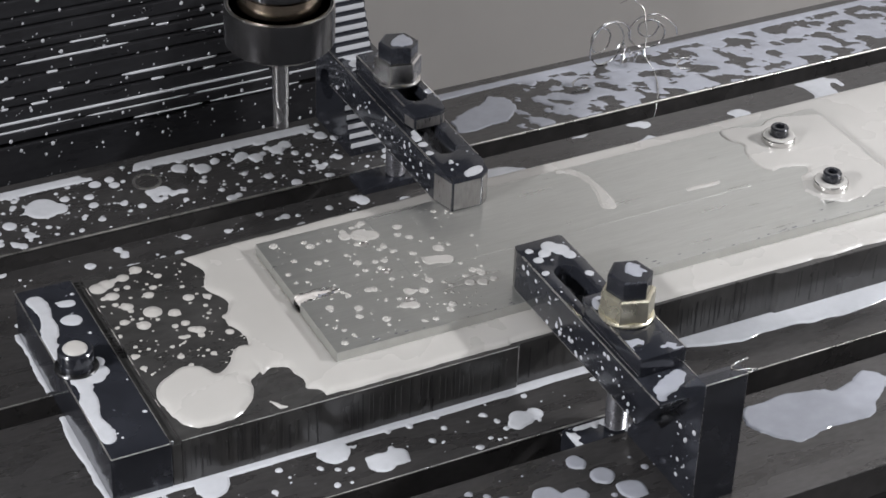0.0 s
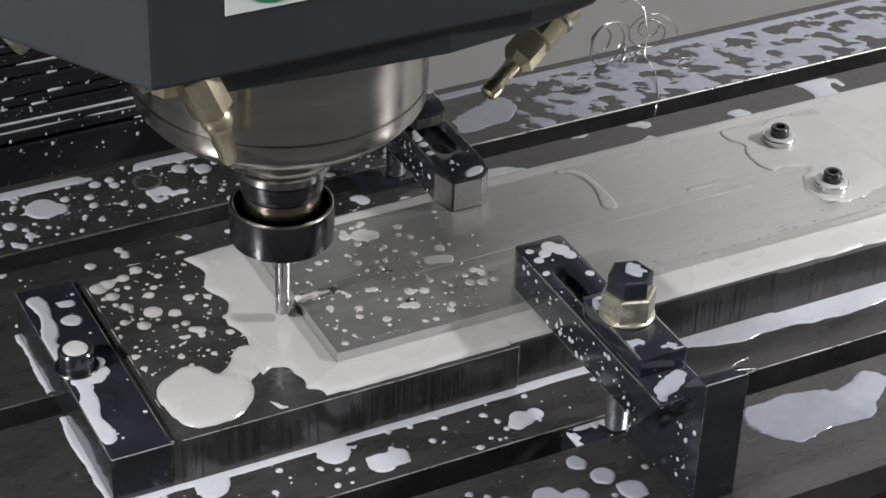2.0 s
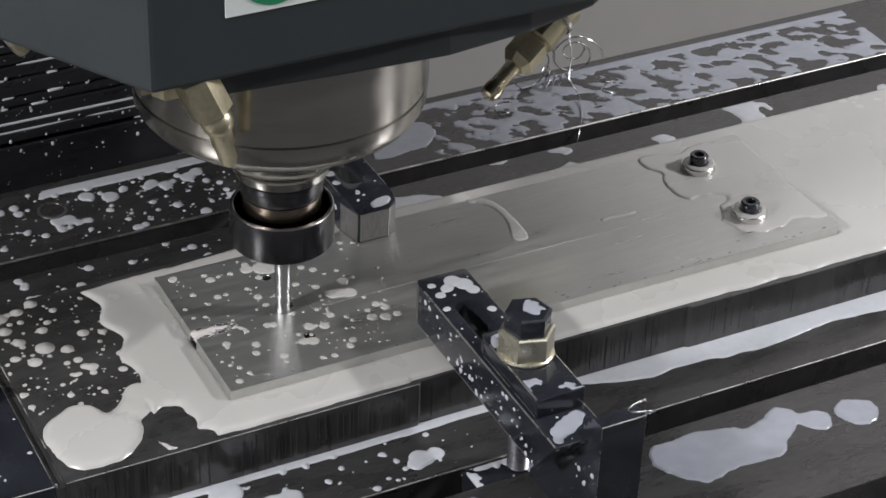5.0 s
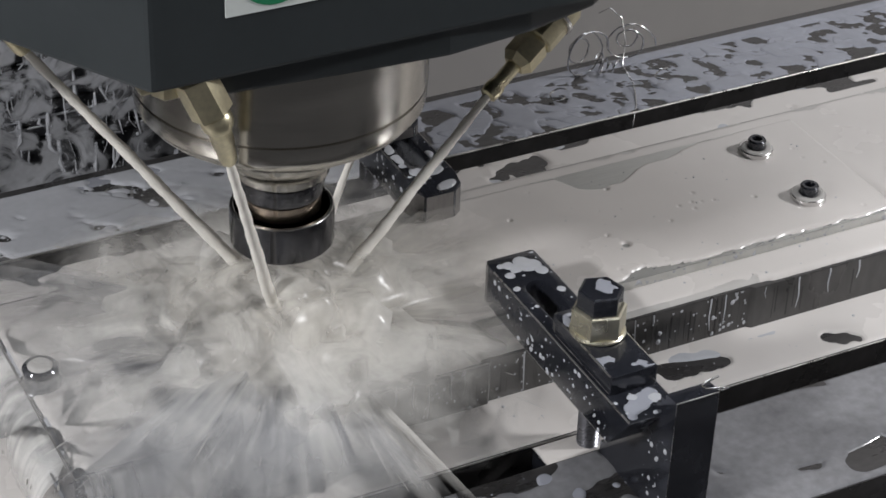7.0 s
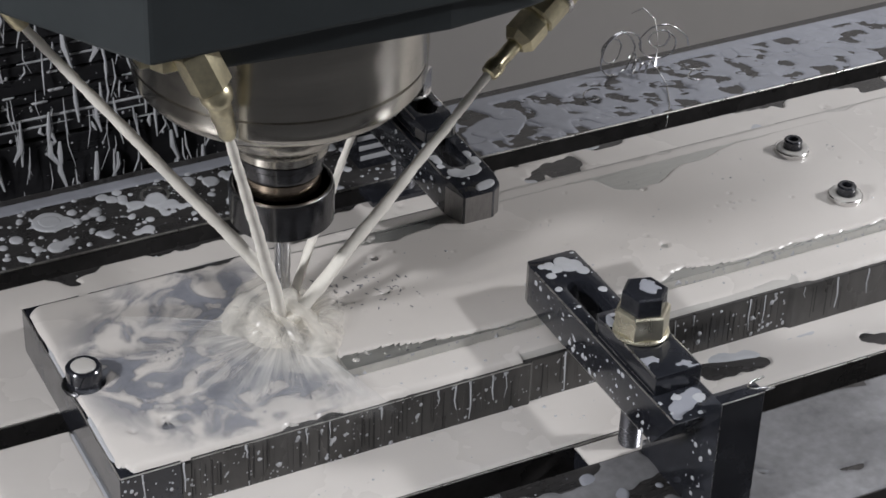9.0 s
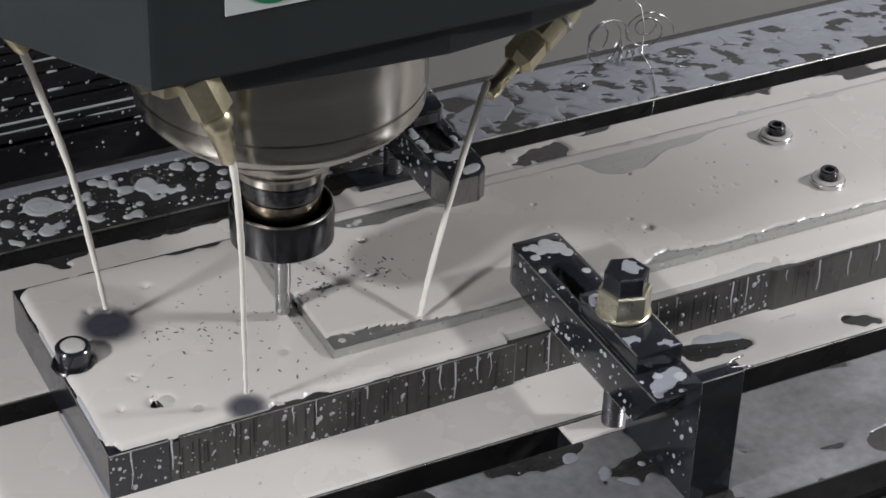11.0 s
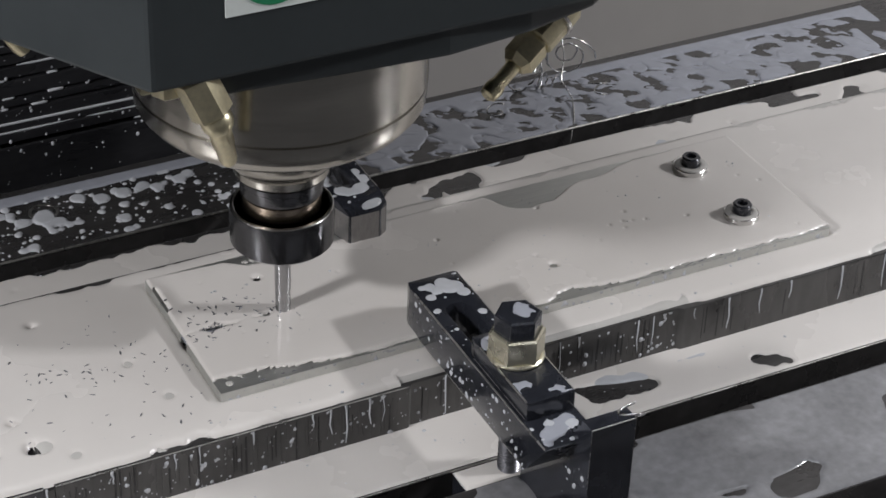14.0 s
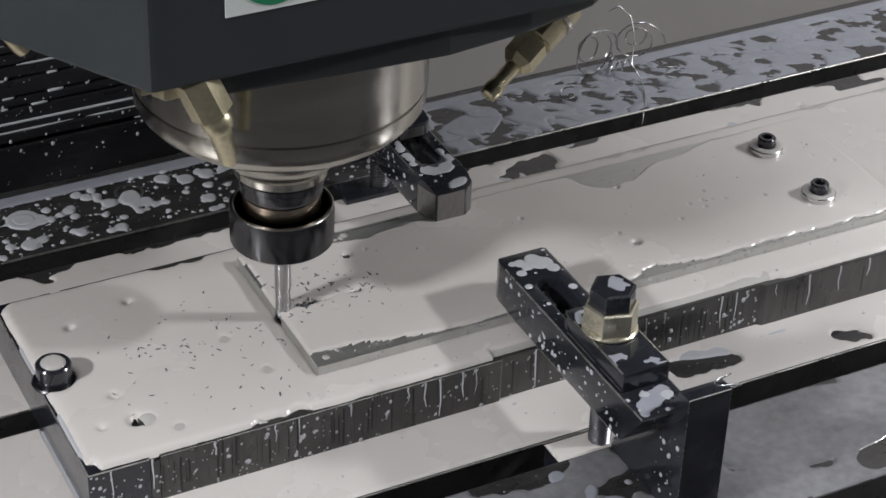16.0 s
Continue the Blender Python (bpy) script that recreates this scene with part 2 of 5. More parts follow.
def slab(outline, holes, z0, z1, b=0.4, top=None, bm=None):
    """A plate with through holes; top(x, y) may shape its upper face."""
    bm2 = bmesh.new()
    loops = []
    for loop in (outline, *holes):
        vs = [bm2.verts.new((x, y, z0)) for x, y in loop]
        loops += [bm2.edges.new((vs[i], vs[(i + 1) % len(vs)])) for i in range(len(vs))]
    bmesh.ops.triangle_fill(bm2, use_beauty=True, edges=loops, normal=(0, 0, 1))
    r = bmesh.ops.extrude_face_region(bm2, geom=bm2.faces[:])
    for v in r["geom"]:
        if isinstance(v, bmesh.types.BMVert):
            v.co.z = top(v.co.x, v.co.y) if top else z1
    bmesh.ops.recalc_face_normals(bm2, faces=bm2.faces)
    bmesh.ops.dissolve_limit(bm2, angle_limit=radians(0.5), verts=bm2.verts[:], edges=bm2.edges[:])
    bevel(bm2, b, 2, 35)
    return merge(bm, bm2)


def lathe(profile, n=48, cx=0.0, cy=0.0, bm=None):
    """Turns a profile of (radius, z) about a vertical axis."""
    bm2 = bmesh.new()
    rings = [[bm2.verts.new((cx + r * math.cos(2 * math.pi * i / n), cy + r * math.sin(2 * math.pi * i / n), z)) for i in range(n)] for r, z in profile]
    for a, c in zip(rings, rings[1:]):
        for i in range(n):
            bm2.faces.new((a[i], a[(i + 1) % n], c[(i + 1) % n], c[i]))
    bm2.faces.new(rings[0])
    bm2.faces.new(rings[-1])
    return merge(bm, bm2)


def tube(points, radius, n=10, bm=None):
    """A round rod along points; radius: one number or one for each point."""
    pts = [Vector(p) for p in points]
    rad = radius if isinstance(radius, (list, tuple)) else [radius] * len(pts)
    bm2 = bmesh.new()
    rings = []
    side = None
    for i, p in enumerate(pts):
        d = (pts[min(i + 1, len(pts) - 1)] - pts[max(i - 1, 0)]).normalized()
        side = d.orthogonal().normalized() if side is None else (side - d * side.dot(d)).normalized()
        up = d.cross(side)
        rings.append([bm2.verts.new(p + rad[i] * (math.cos(2 * math.pi * k / n) * side + math.sin(2 * math.pi * k / n) * up)) for k in range(n)])
    for a, c in zip(rings, rings[1:]):
        for k in range(n):
            bm2.faces.new((a[k], a[(k + 1) % n], c[(k + 1) % n], c[k]))
    bm2.faces.new(rings[0])
    bm2.faces.new(rings[-1])
    return merge(bm, bm2)


def hexagon(af, z0, z1, chamfer=1.0, hole=0.0, turn=0.0):
    """A hexagon nut or bolt head, across flats af, with the corners turned off at the top."""
    r = af / 2 / math.cos(math.pi / 6)
    bm = bmesh.new()
    bmesh.ops.create_cone(bm, cap_ends=True, segments=6, radius1=r, radius2=r, depth=z1 - z0, matrix=Matrix.Translation((0, 0, (z0 + z1) / 2)) @ Matrix.Rotation(radians(turn), 4, "Z"))
    bevel(bm, 0.35, 2)
    top = [f for f in bm.faces if f.normal.z > 0.9 and len(f.verts) > 5]
    if top and chamfer:
        res = bmesh.ops.inset_region(bm, faces=top, thickness=chamfer, depth=0)
        for f in top:
            for v in f.verts:
                v.co.z += chamfer * 0.55
    return bm


# value noise on a lattice, for the outlines of puddles
def lattice(x, y, seed):
    h = (x.astype(np.int64) * 374761393 + y.astype(np.int64) * 668265263 + seed * 982451653) & 0x7FFFFFFF
    h = ((h ^ (h >> 13)) * 1274126177) & 0x7FFFFFFF
    return ((h ^ (h >> 16)) & 0xFFFF) / 65535.0


def vnoise(x, y, size, seed):
    u, w = x / size + 1000, y / size + 1000
    i, j = np.floor(u), np.floor(w)
    a, b = u - i, w - j
    a, b = a * a * (3 - 2 * a), b * b * (3 - 2 * b)
    return ((lattice(i, j, seed) * (1 - a) + lattice(i + 1, j, seed) * a) * (1 - b) + (lattice(i, j + 1, seed) * (1 - a) + lattice(i + 1, j + 1, seed) * a) * b)


def fnoise(x, y, size, seed):
    return (vnoise(x, y, size, seed) * 0.6 + vnoise(x, y, size / 2.1, seed + 7) * 0.27 + vnoise(x, y, size / 4.7, seed + 13) * 0.13) - 0.5


def blobs(X, Y, spots, k=0.8, wobble=0.0, seed=1):
    """How deep each place lies inside the union of round spots (x, y, radius), drawn together where they touch."""
    if wobble:
        X, Y = X + wobble * fnoise(X, Y, 9, seed), Y + wobble * fnoise(X, Y, 9, seed + 3)
    E = np.zeros_like(X)
    for x, y, r in spots:
        E += np.exp(np.minimum((r - np.hypot(X - x, Y - y)) / k, 60))
    return k * np.log(E + 1e-9)


def scatter(n, x0, x1, y0, y1, r0, r1, seed, power=3.0):
    g = random.Random(seed)
    return [(g.uniform(x0, x1), g.uniform(y0, y1), r0 + (r1 - r0) * g.random() ** power) for _ in range(n)]


def liquid(name, x0, x1, y0, y1, step, field, cap, label, z=0.0, at=None, mat=None, category="coolant", rides=True, low=None):
    """A skin of liquid with rounded rims: it stands above its support where field(X, Y), in millimetres, is positive."""
    nx, ny = int((x1 - x0) / step) + 1, int((y1 - y0) / step) + 1
    gx, gy = np.linspace(x0, x1, nx), np.linspace(y0, y1, ny)
    X, Y = np.meshgrid(gx, gy)
    F = field(X, Y)
    Z = np.where(F > 0, cap * np.tanh(F * 1.1 / cap), np.maximum(F * 1.1, -1.8))
    keep = F > -1.5 * step
    cell = keep[:-1, :-1] & keep[1:, :-1] & keep[:-1, 1:] & keep[1:, 1:]
    used = np.zeros(F.shape, bool)
    used[:-1, :-1] |= cell
    used[1:, :-1] |= cell
    used[:-1, 1:] |= cell
    used[1:, 1:] |= cell
    index = np.full(F.shape, -1)
    index[used] = np.arange(used.sum())
    co = np.stack([X[used], Y[used], Z[used]], 1) * MM
    faces = np.stack([index[:-1, :-1][cell], index[:-1, 1:][cell], index[1:, 1:][cell], index[1:, :-1][cell]], 1)
    me = bpy.data.meshes.new(name)
    me.from_pydata(co.tolist(), [], faces.tolist())
    me.shade_smooth()
    me.materials.append(mat or M_MILK)
    ob = new(name, me)
    ob.matrix_world = at if at is not None else Matrix.Translation((0, 0, z * MM))
    tagged(ob, label, category, kind="stuff")
    if low is not None:
        RISES.append((ob, low, 0.0))
    elif rides:
        RIDES.append(ob)
    return ob


# ---------------------------------------------------------------- the machine's inside
def wall(name, x0, y0, z0, x1, y1, z1, mat, label):
    ob = part(name, box(x0, y0, z0, x1, y1, z1, 0), mat)
    return tagged(ob, label, "wall", kind="structure")


wall("wall_back", 90, 470, -700, 1500, 490, 1500, M_WALL, "warm grey painted sheet metal wall of the machine")
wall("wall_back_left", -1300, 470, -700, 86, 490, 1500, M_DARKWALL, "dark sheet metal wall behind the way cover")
# unseen side walls, front wall and roof, added for bounce light and reflections
wall("wall_right", 1500, -1400, -700, 1520, 490, 1500, M_WALL, "warm grey painted side wall of the machine")
wall("wall_left", -1320, -1400, -700, -1300, 490, 1500, M_WALL, "warm grey painted side wall of the machine")
wall("wall_front", -1300, -1420, -700, 1500, -1400, 1500, M_DARKWALL, "dark unseen wall behind the camera, added to shape the light")
tagged(part("floor", box(-1300, -1400, -720, 1500, 490, -700, 0), M_DARKWALL), "dark sheet metal chip tray under the table", "floor", kind="structure")
tagged(part("ceiling", box(-1300, -1400, 1500, 1500, 490, 1520, 0), M_WALL), "warm grey unseen roof, added to bounce light", "ceiling", kind="structure")


def build_way_cover():
    cover = thing("way_cover", -100, 285, -60, "black pleated way cover, wet with streaks of milky coolant", "way cover", rides=False)
    z = 34.0
    g = random.Random(5)
    part("apron", box(-420, 2, -90, 225, 40, 30, 1.0), M_COVER, cover)
    k = 0
    while z < 260:
        step = (7, 5, 9, 6, 11, 8)[k % 6] + (4 if z > 110 else 0)
        part("pleat", slab([(-420, 0 + k * 0.9), (225, 0 + k * 0.9), (225, 40 + k), (-420, 40 + k)], [], z, z + step - 1.2, 0.8), M_COVER, cover)
        z += step
        k += 1
    zs = [34.0]
    for i in range(k - 1):
        zs.append(zs[-1] + (7, 5, 9, 6, 11, 8)[i % 6] + (4 if zs[-1] > 110 else 0))
    for i, zz in enumerate(zs):
        x = -420 + g.uniform(0, 20)
        full = i in (1, 2)
        while x < 222:
            ln = g.uniform(60, 240) if full else (g.uniform(20, 80) if g.random() < 0.35 else g.uniform(2, 10))
            x1 = min(222, x + ln)
            r = g.uniform(0.5, 0.95)
            if x1 > -200 and (full or g.random() < (0.78 if i < 6 else (0.42 if i < 9 else 0.06))):
                y = i * 0.9 - 0.3
                part("coolant_line", tube([(x, y, zz - 0.4), (x + (x1 - x) * 0.1, y - 0.2, zz - 0.4), (x1 - (x1 - x) * 0.1, y - 0.2, zz - 0.4), (x1, y, zz - 0.4)], [r * 0.3, r, r, r * 0.3], 8), M_DROP, cover, "", 60)
            x = x1 + (g.uniform(2, 12) if full else g.uniform(3, 30))
    bm = None
    for _ in range(560):
        zz = g.uniform(0, 170)
        i = max(0, sum(1 for q in zs if q < zz) - 1)
        r = 0.3 + 1.1 * g.random() ** 4
        b2 = bmesh.new()
        bmesh.ops.create_icosphere(b2, subdivisions=1, radius=r, matrix=Matrix.Translation((g.uniform(-30, 224), (i * 0.9 if zz > 34 else 2), zz)) @ Matrix.Diagonal((1, 0.5, 1.2, 1)))
        bm = merge(bm, b2)
    tagged(part("coolant_drops", bm, M_DROP, cover, "fine drops of milky coolant", 60), kind="stuff")


build_way_cover()


# ---------------------------------------------------------------- the machine table
def build_table():
    t = thing("machine_table", 0, 0, -32, "dark cast steel machine table with T-slots, wet with coolant", "machine table")
    X0, X1 = -520, 820
    for y0, y1 in ((-146, -74), (-59, 49), (64, 172.5), (187.5, 247)):
        part("table_strip", box(X0, y0, -18, X1, y1, 0, 0.7), M_TABLE, t)
    # bright rods paint the highlight along the slots' edges
    for y in (-59, 64, 187.5):
        part("edge_highlight", tube([(X0 + 4, y + 0.35, -0.45), (X1 - 4, y + 0.35, -0.45)], 0.8 if y > 100 else 0.5, 8), M_EDGE, t, "bright line standing in for the highlight on a slot edge", 60)
    # slot floor, slot walls and base: recess shade put into a darker colour
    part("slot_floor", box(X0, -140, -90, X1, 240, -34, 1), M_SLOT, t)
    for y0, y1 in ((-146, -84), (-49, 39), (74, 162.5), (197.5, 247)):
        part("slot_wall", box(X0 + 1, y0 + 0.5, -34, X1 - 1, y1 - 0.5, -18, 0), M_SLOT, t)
    part("front_ledge", box(X0, -215, -60, X1, -146.5, -22, 1.5), M_TABLE, t)
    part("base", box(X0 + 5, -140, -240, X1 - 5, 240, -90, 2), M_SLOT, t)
    part("rear_ledge", box(X0, 247.5, -60, X1, 262, -6, 0.8), M_TABLE, t)


build_table()


# ---------------------------------------------------------------- fixture and workpiece
def build_fixture():
    f = thing("fixture_plate", 0, 0, -32, "thick dark steel fixture plate with milled edges, wet with coolant", "fixture plate")
    out = [(-87, -23.2), (85, -23.2), (86.5, -21.4), (234, -21.4), (236, -23.4), (560, -23.4), (560, 117), (-87, 117)]
    part("plate", slab(out, [], 0, 25.5, 0.5), M_PLATE, f)
    part("end_block", box(-120.6, -23.2, 0, -91.8, 117, 25.5, 0.5), M_BLACK, f, "polished black end block")
    part("groove", box(-91.6, -23.0, 0, -87.2, 116.6, 23.6, 0.2), M_PLATE, f)
    g = random.Random(3)
    x = -86.0
    while x < 540:
        w = g.uniform(0.3, 1.0)
        if not (82 < x < 92 or 231 < x < 240):
            y = -21.4 if 86.5 < x < 234 else -23.3
            part("saw_mark", box(x, y - 0.14, g.uniform(1, 8), x + w, y + 0.3, g.uniform(17, 24.6), 0), g.choice((M_PLATE, M_PLATE, M_SLOT)), f)
        x += g.uniform(1.2, 5.0)
    # highlights on the plate's and block's edges, painted as bright rods
    part("edge_highlight", tube([(-120.2, -22.9, 25.3), (-120.2, 116.8, 25.3)], 0.4, 6), M_EDGE, f, "bright line standing in for an edge highlight", 60)
    part("edge_highlight", tube([(-120.2, -23.0, 25.3), (-92.2, -23.0, 25.3)], 0.35, 6), M_EDGE, f, "", 60)
    part("edge_highlight", tube([(-86.6, -23.0, 25.3), (84.8, -23.0, 25.3)], 0.28, 6), M_EDGE, f, "", 60)
    part("edge_highlight", tube([(-92.0, -22.6, 25.35), (-92.0, 116.6, 25.35)], 0.3, 6), M_EDGE, f, "", 60)
    part("socket_bore", lathe([(6.4, 25.45), (6.4, 25.9), (5.0, 25.9), (5.0, 25.45)], 32, -112.2, 48), M_BLACK, f)


def build_workpiece():
    w = thing("aluminium_workpiece", 0, 0, -6.5, "flat brushed aluminium bar with tapped holes and a milled slot", "workpiece")
    slot = [(0, 51.4), (18, 51.4), (20.6, 50.3), (21.7, 47.7), (20.6, 45.0), (18, 44.0), (0, 44.0)]
    out = [(0, 0), (338, 0), (340, 2), (340, 98), (338, 100), (0, 100)] + slot
    holes = [circle(x, y, 2.3, 14) for x, y in ((50, 77.7), (50.5, 51.9 - 0.3), (50.2, 24.6), (324.6, 76.6), (324.4, 27.2))]
    part("bar", slab(out, holes, 0, 6.5, 0.35), M_ALU, w)
    part("raised_face", slab([(60, 44.2), (262, 44.2), (262, 99.4), (60, 99.4)], [], 6.4, 6.72, 0.1), M_ALU, w)
    for x, y in ((50, 77.7), (50.5, 51.6), (50.2, 24.6), (324.6, 76.6), (324.4, 27.2)):
        part("hole_rim", lathe([(0.3, 2.0), (2.0, 2.2), (2.2, 5.8), (2.25, 6.62), (2.75, 6.62), (2.9, 6.3)], 18, x, y), M_STEEL, w, "bright rim of a tapped hole", 40)
    g = random.Random(9)
    bm = None
    for _ in range(40):
        b2 = bmesh.new()
        x = g.uniform(3, 22)
        bmesh.ops.create_icosphere(b2, subdivisions=1, radius=g.uniform(0.4, 1.3), matrix=Matrix.Translation((x, g.choice((44.2, 51.0)) + g.uniform(-0.8, 0.8) if x < 16 else 47.7 + g.uniform(-3, 3), 6.2 + g.uniform(-0.5, 0.6))) @ Matrix.Diagonal((1.6, 0.6, 0.7, 1)))
        bm = merge(bm, b2)
    part("burr", bm, M_CHIP, w, "bright burrs round the milled slot")


build_fixture()
build_workpiece()


def socket_screw(x, y, z, r, h, label, washer=0.0):
    s = thing("socket_screw", x, y, z, label, "screw", "socket head screws")
    part("head", lathe([(r * 0.97, 0), (r, 0.4), (r, h - 0.8), (r - 0.7, h), (r * 0.56, h), (r * 0.5, h - 0.4), (r * 0.5, h - 3.2)], 36), M_BLACK, s, "", 40)
    part("hex_socket", lathe([(r * 0.48, h - 3.0), (r * 0.48, h - 2.6), (0.4, h - 2.5)], 6), M_HOLDER, s)
    if washer:
        part("flange", lathe([(r + 2.2, 0), (r + 2.4, 0.7), (r + 1.8, 1.5), (r - 0.5, 1.9)], 36), M_HOLDER, s, "", 40)


def washer(x, y, z, r, h):
    w = tagged(part("washer", lathe([(r, 0), (r + 0.15, 0.4), (r, h - 0.4), (r - 0.4, h), (3, h), (3, 0)], 40), M_STEEL, None, "", 40, (x, y, z)), "thick bright steel washer under a socket screw", "washer", "washers")
    RIDES.append(w)


socket_screw(-112.2, 48, -6.5, 8.4, 11.0, "large black socket head screw topped with coolant, in the end block", 1.0)
for sx, sy in ((301.1, 77.0), (300.7, 26.6)):
    washer(sx, sy, 0.0, 9.3, 4.2)
    socket_screw(sx, sy, 4.2, 5.0, 5.4, "black socket head screw on a washer, holding the workpiece")
socket_screw(-13.0, 225.5, -42.0, 6.0, 8.5, "black socket head screw sunk in the machine table")
tagged(part("bore_rim", lathe([(6.6, -0.6), (6.6, 0.25), (8.2, 0.25), (8.3, -0.6)], 32), M_EDGE, bpy.data.objects["machine_table"], "", 40, (-13.0, 225.5, 0)), "")


# ---------------------------------------------------------------- clamps
def strap(name, x0, x1, y0, y1, z0, z1, nose, slot, label, group, nose_up, slope=0.42, heel=0.0):
    """A clamping strap along y. nose: +1 where the tapered nose points to +y; slot: (y0, y1)."""
    s = thing(name, (x0 + x1) / 2, (y0 + y1) / 2, z0, label, "clamp", group)
    hx, hy = (x1 - x0) / 2, (y1 - y0) / 2
    cy = (y0 + y1) / 2
    t = nose_up
    out = [(-hx, -hy), (hx, -hy), (hx, hy - t * 0.25), (hx - t * 0.35, hy), (-hx + t * 0.25, hy), (-hx, hy - t)]
    if nose < 0:
        out = [(x, -y) for x, y in out][::-1]
    h = z1 - z0
    bm = slab(out, [slot_loop(-6.2, 6.2, slot[0] - cy, slot[1] - cy)], 0, h, 0.7)
    geom = bm.verts[:] + bm.edges[:] + bm.faces[:]
    bmesh.ops.bisect_plane(bm, geom=geom, plane_co=(0, nose * (hy - 10), 0), plane_no=(0, 1, 0))
    for v in bm.verts:
        if v.co.z > h * 0.6:
            v.co.z -= max(0.0, 10 - (hy - nose * v.co.y)) * slope
        if heel and nose * v.co.y < -hy + 1.2:
            v.co.y += nose * heel * (1 - v.co.z / h)
    part("bar", bm, M_BLACK, s, "", 25)
    y0e, y1e = (-hy + 1, hy - t) if nose > 0 else (-hy + t, hy - 1)
    # the strap's edge highlights, painted as bright rods
    part("edge_highlight", tube([(-hx + 0.2, y0e, h - 0.22), (-hx + 0.2, min(y1e, hy - 10) if nose > 0 else y1e, h - 0.22)], 0.42, 6), M_EDGE, s, "bright line standing in for an edge highlight", 60)
    part("edge_highlight", tube([(-hx + 0.3, y0e + heel, 0.3), (-hx + 0.3, y1e, 0.3)], 0.34, 6), M_EDGE, s, "", 60)
    part("edge_highlight", tube([(hx - 0.2, y0e, h - 0.22), (hx - 0.2, min(y1e, hy - 10) if nose > 0 else y1e, h - 0.22)], 0.3, 6), M_EDGE, s, "", 60)
    # ground faces of the nose
    q = [(x, nose * y) for x, y in ((-hx, hy - t), (-hx + t * 0.25, hy), (hx - t * 0.35, hy), (hx, hy - t * 0.25))]
    for (xa, ya), (xb, yb) in zip(q, q[1:]):
        d = Vector((xb - xa, yb - ya, 0))
        ln = d.length
        d.normalize()
        o = Vector((d.y, -d.x, 0)) if Vector((d.y, -d.x, 0)).dot(Vector((0, nose, 0)) + Vector(((xa + xb) * 0.02, 0, 0))) > 0 else Vector((-d.y, d.x, 0))
        if ln < 3:
            continue
        lo, hi = 0.8, h - (4.6 if slope else 1.0)
        bm = bmesh.new()
        vs = [bm.verts.new(Vector((xa, ya, z)) + d * u + o * e) for e in (-0.3, 0.12) for z, u in ((lo, 0.8), (lo, ln - 0.8), (hi, ln - 0.8), (hi, 0.8))]
        for ids in ((0, 1, 2, 3), (4, 5, 6, 7), (0, 1, 5, 4), (1, 2, 6, 5), (2, 3, 7, 6), (3, 0, 4, 7)):
            bm.faces.new([vs[k] for k in ids])
        part("nose_face", bm, M_NOSE, s, "ground steel face of the nose")
    return s


def stud(x, y, z0, z1, head_z, label):
    s = thing("clamp_stud", x, y, z0, label, "stud", "clamp studs")
    h = z1 - z0
    prof = []
    z = 0.0
    while z < h:
        prof += [(5.6, z), (4.7, z + 0.75), (5.6, z + 1.5)]
        z += 1.75
    part("thread", lathe(prof, 20), M_THREAD, s, "", 20)
    part("hex_head", hexagon(18.8, head_z - z0, head_z - z0 + 9.8, 0.9, turn=14), M_BLACK, s, "black hexagon head")


def nut(x, y, z, mat, label):
    n = thing("flange_nut", x, y, z, label, "nut", "clamp nuts")
    part("flange", lathe([(12.6, 0), (13.1, 0.4), (13.0, 1.2), (12.2, 1.9)], 36), mat, n, "", 40)
    part("hexagon", hexagon(22.6, 1.8, 13.4, 0.9, turn=14), mat, n)


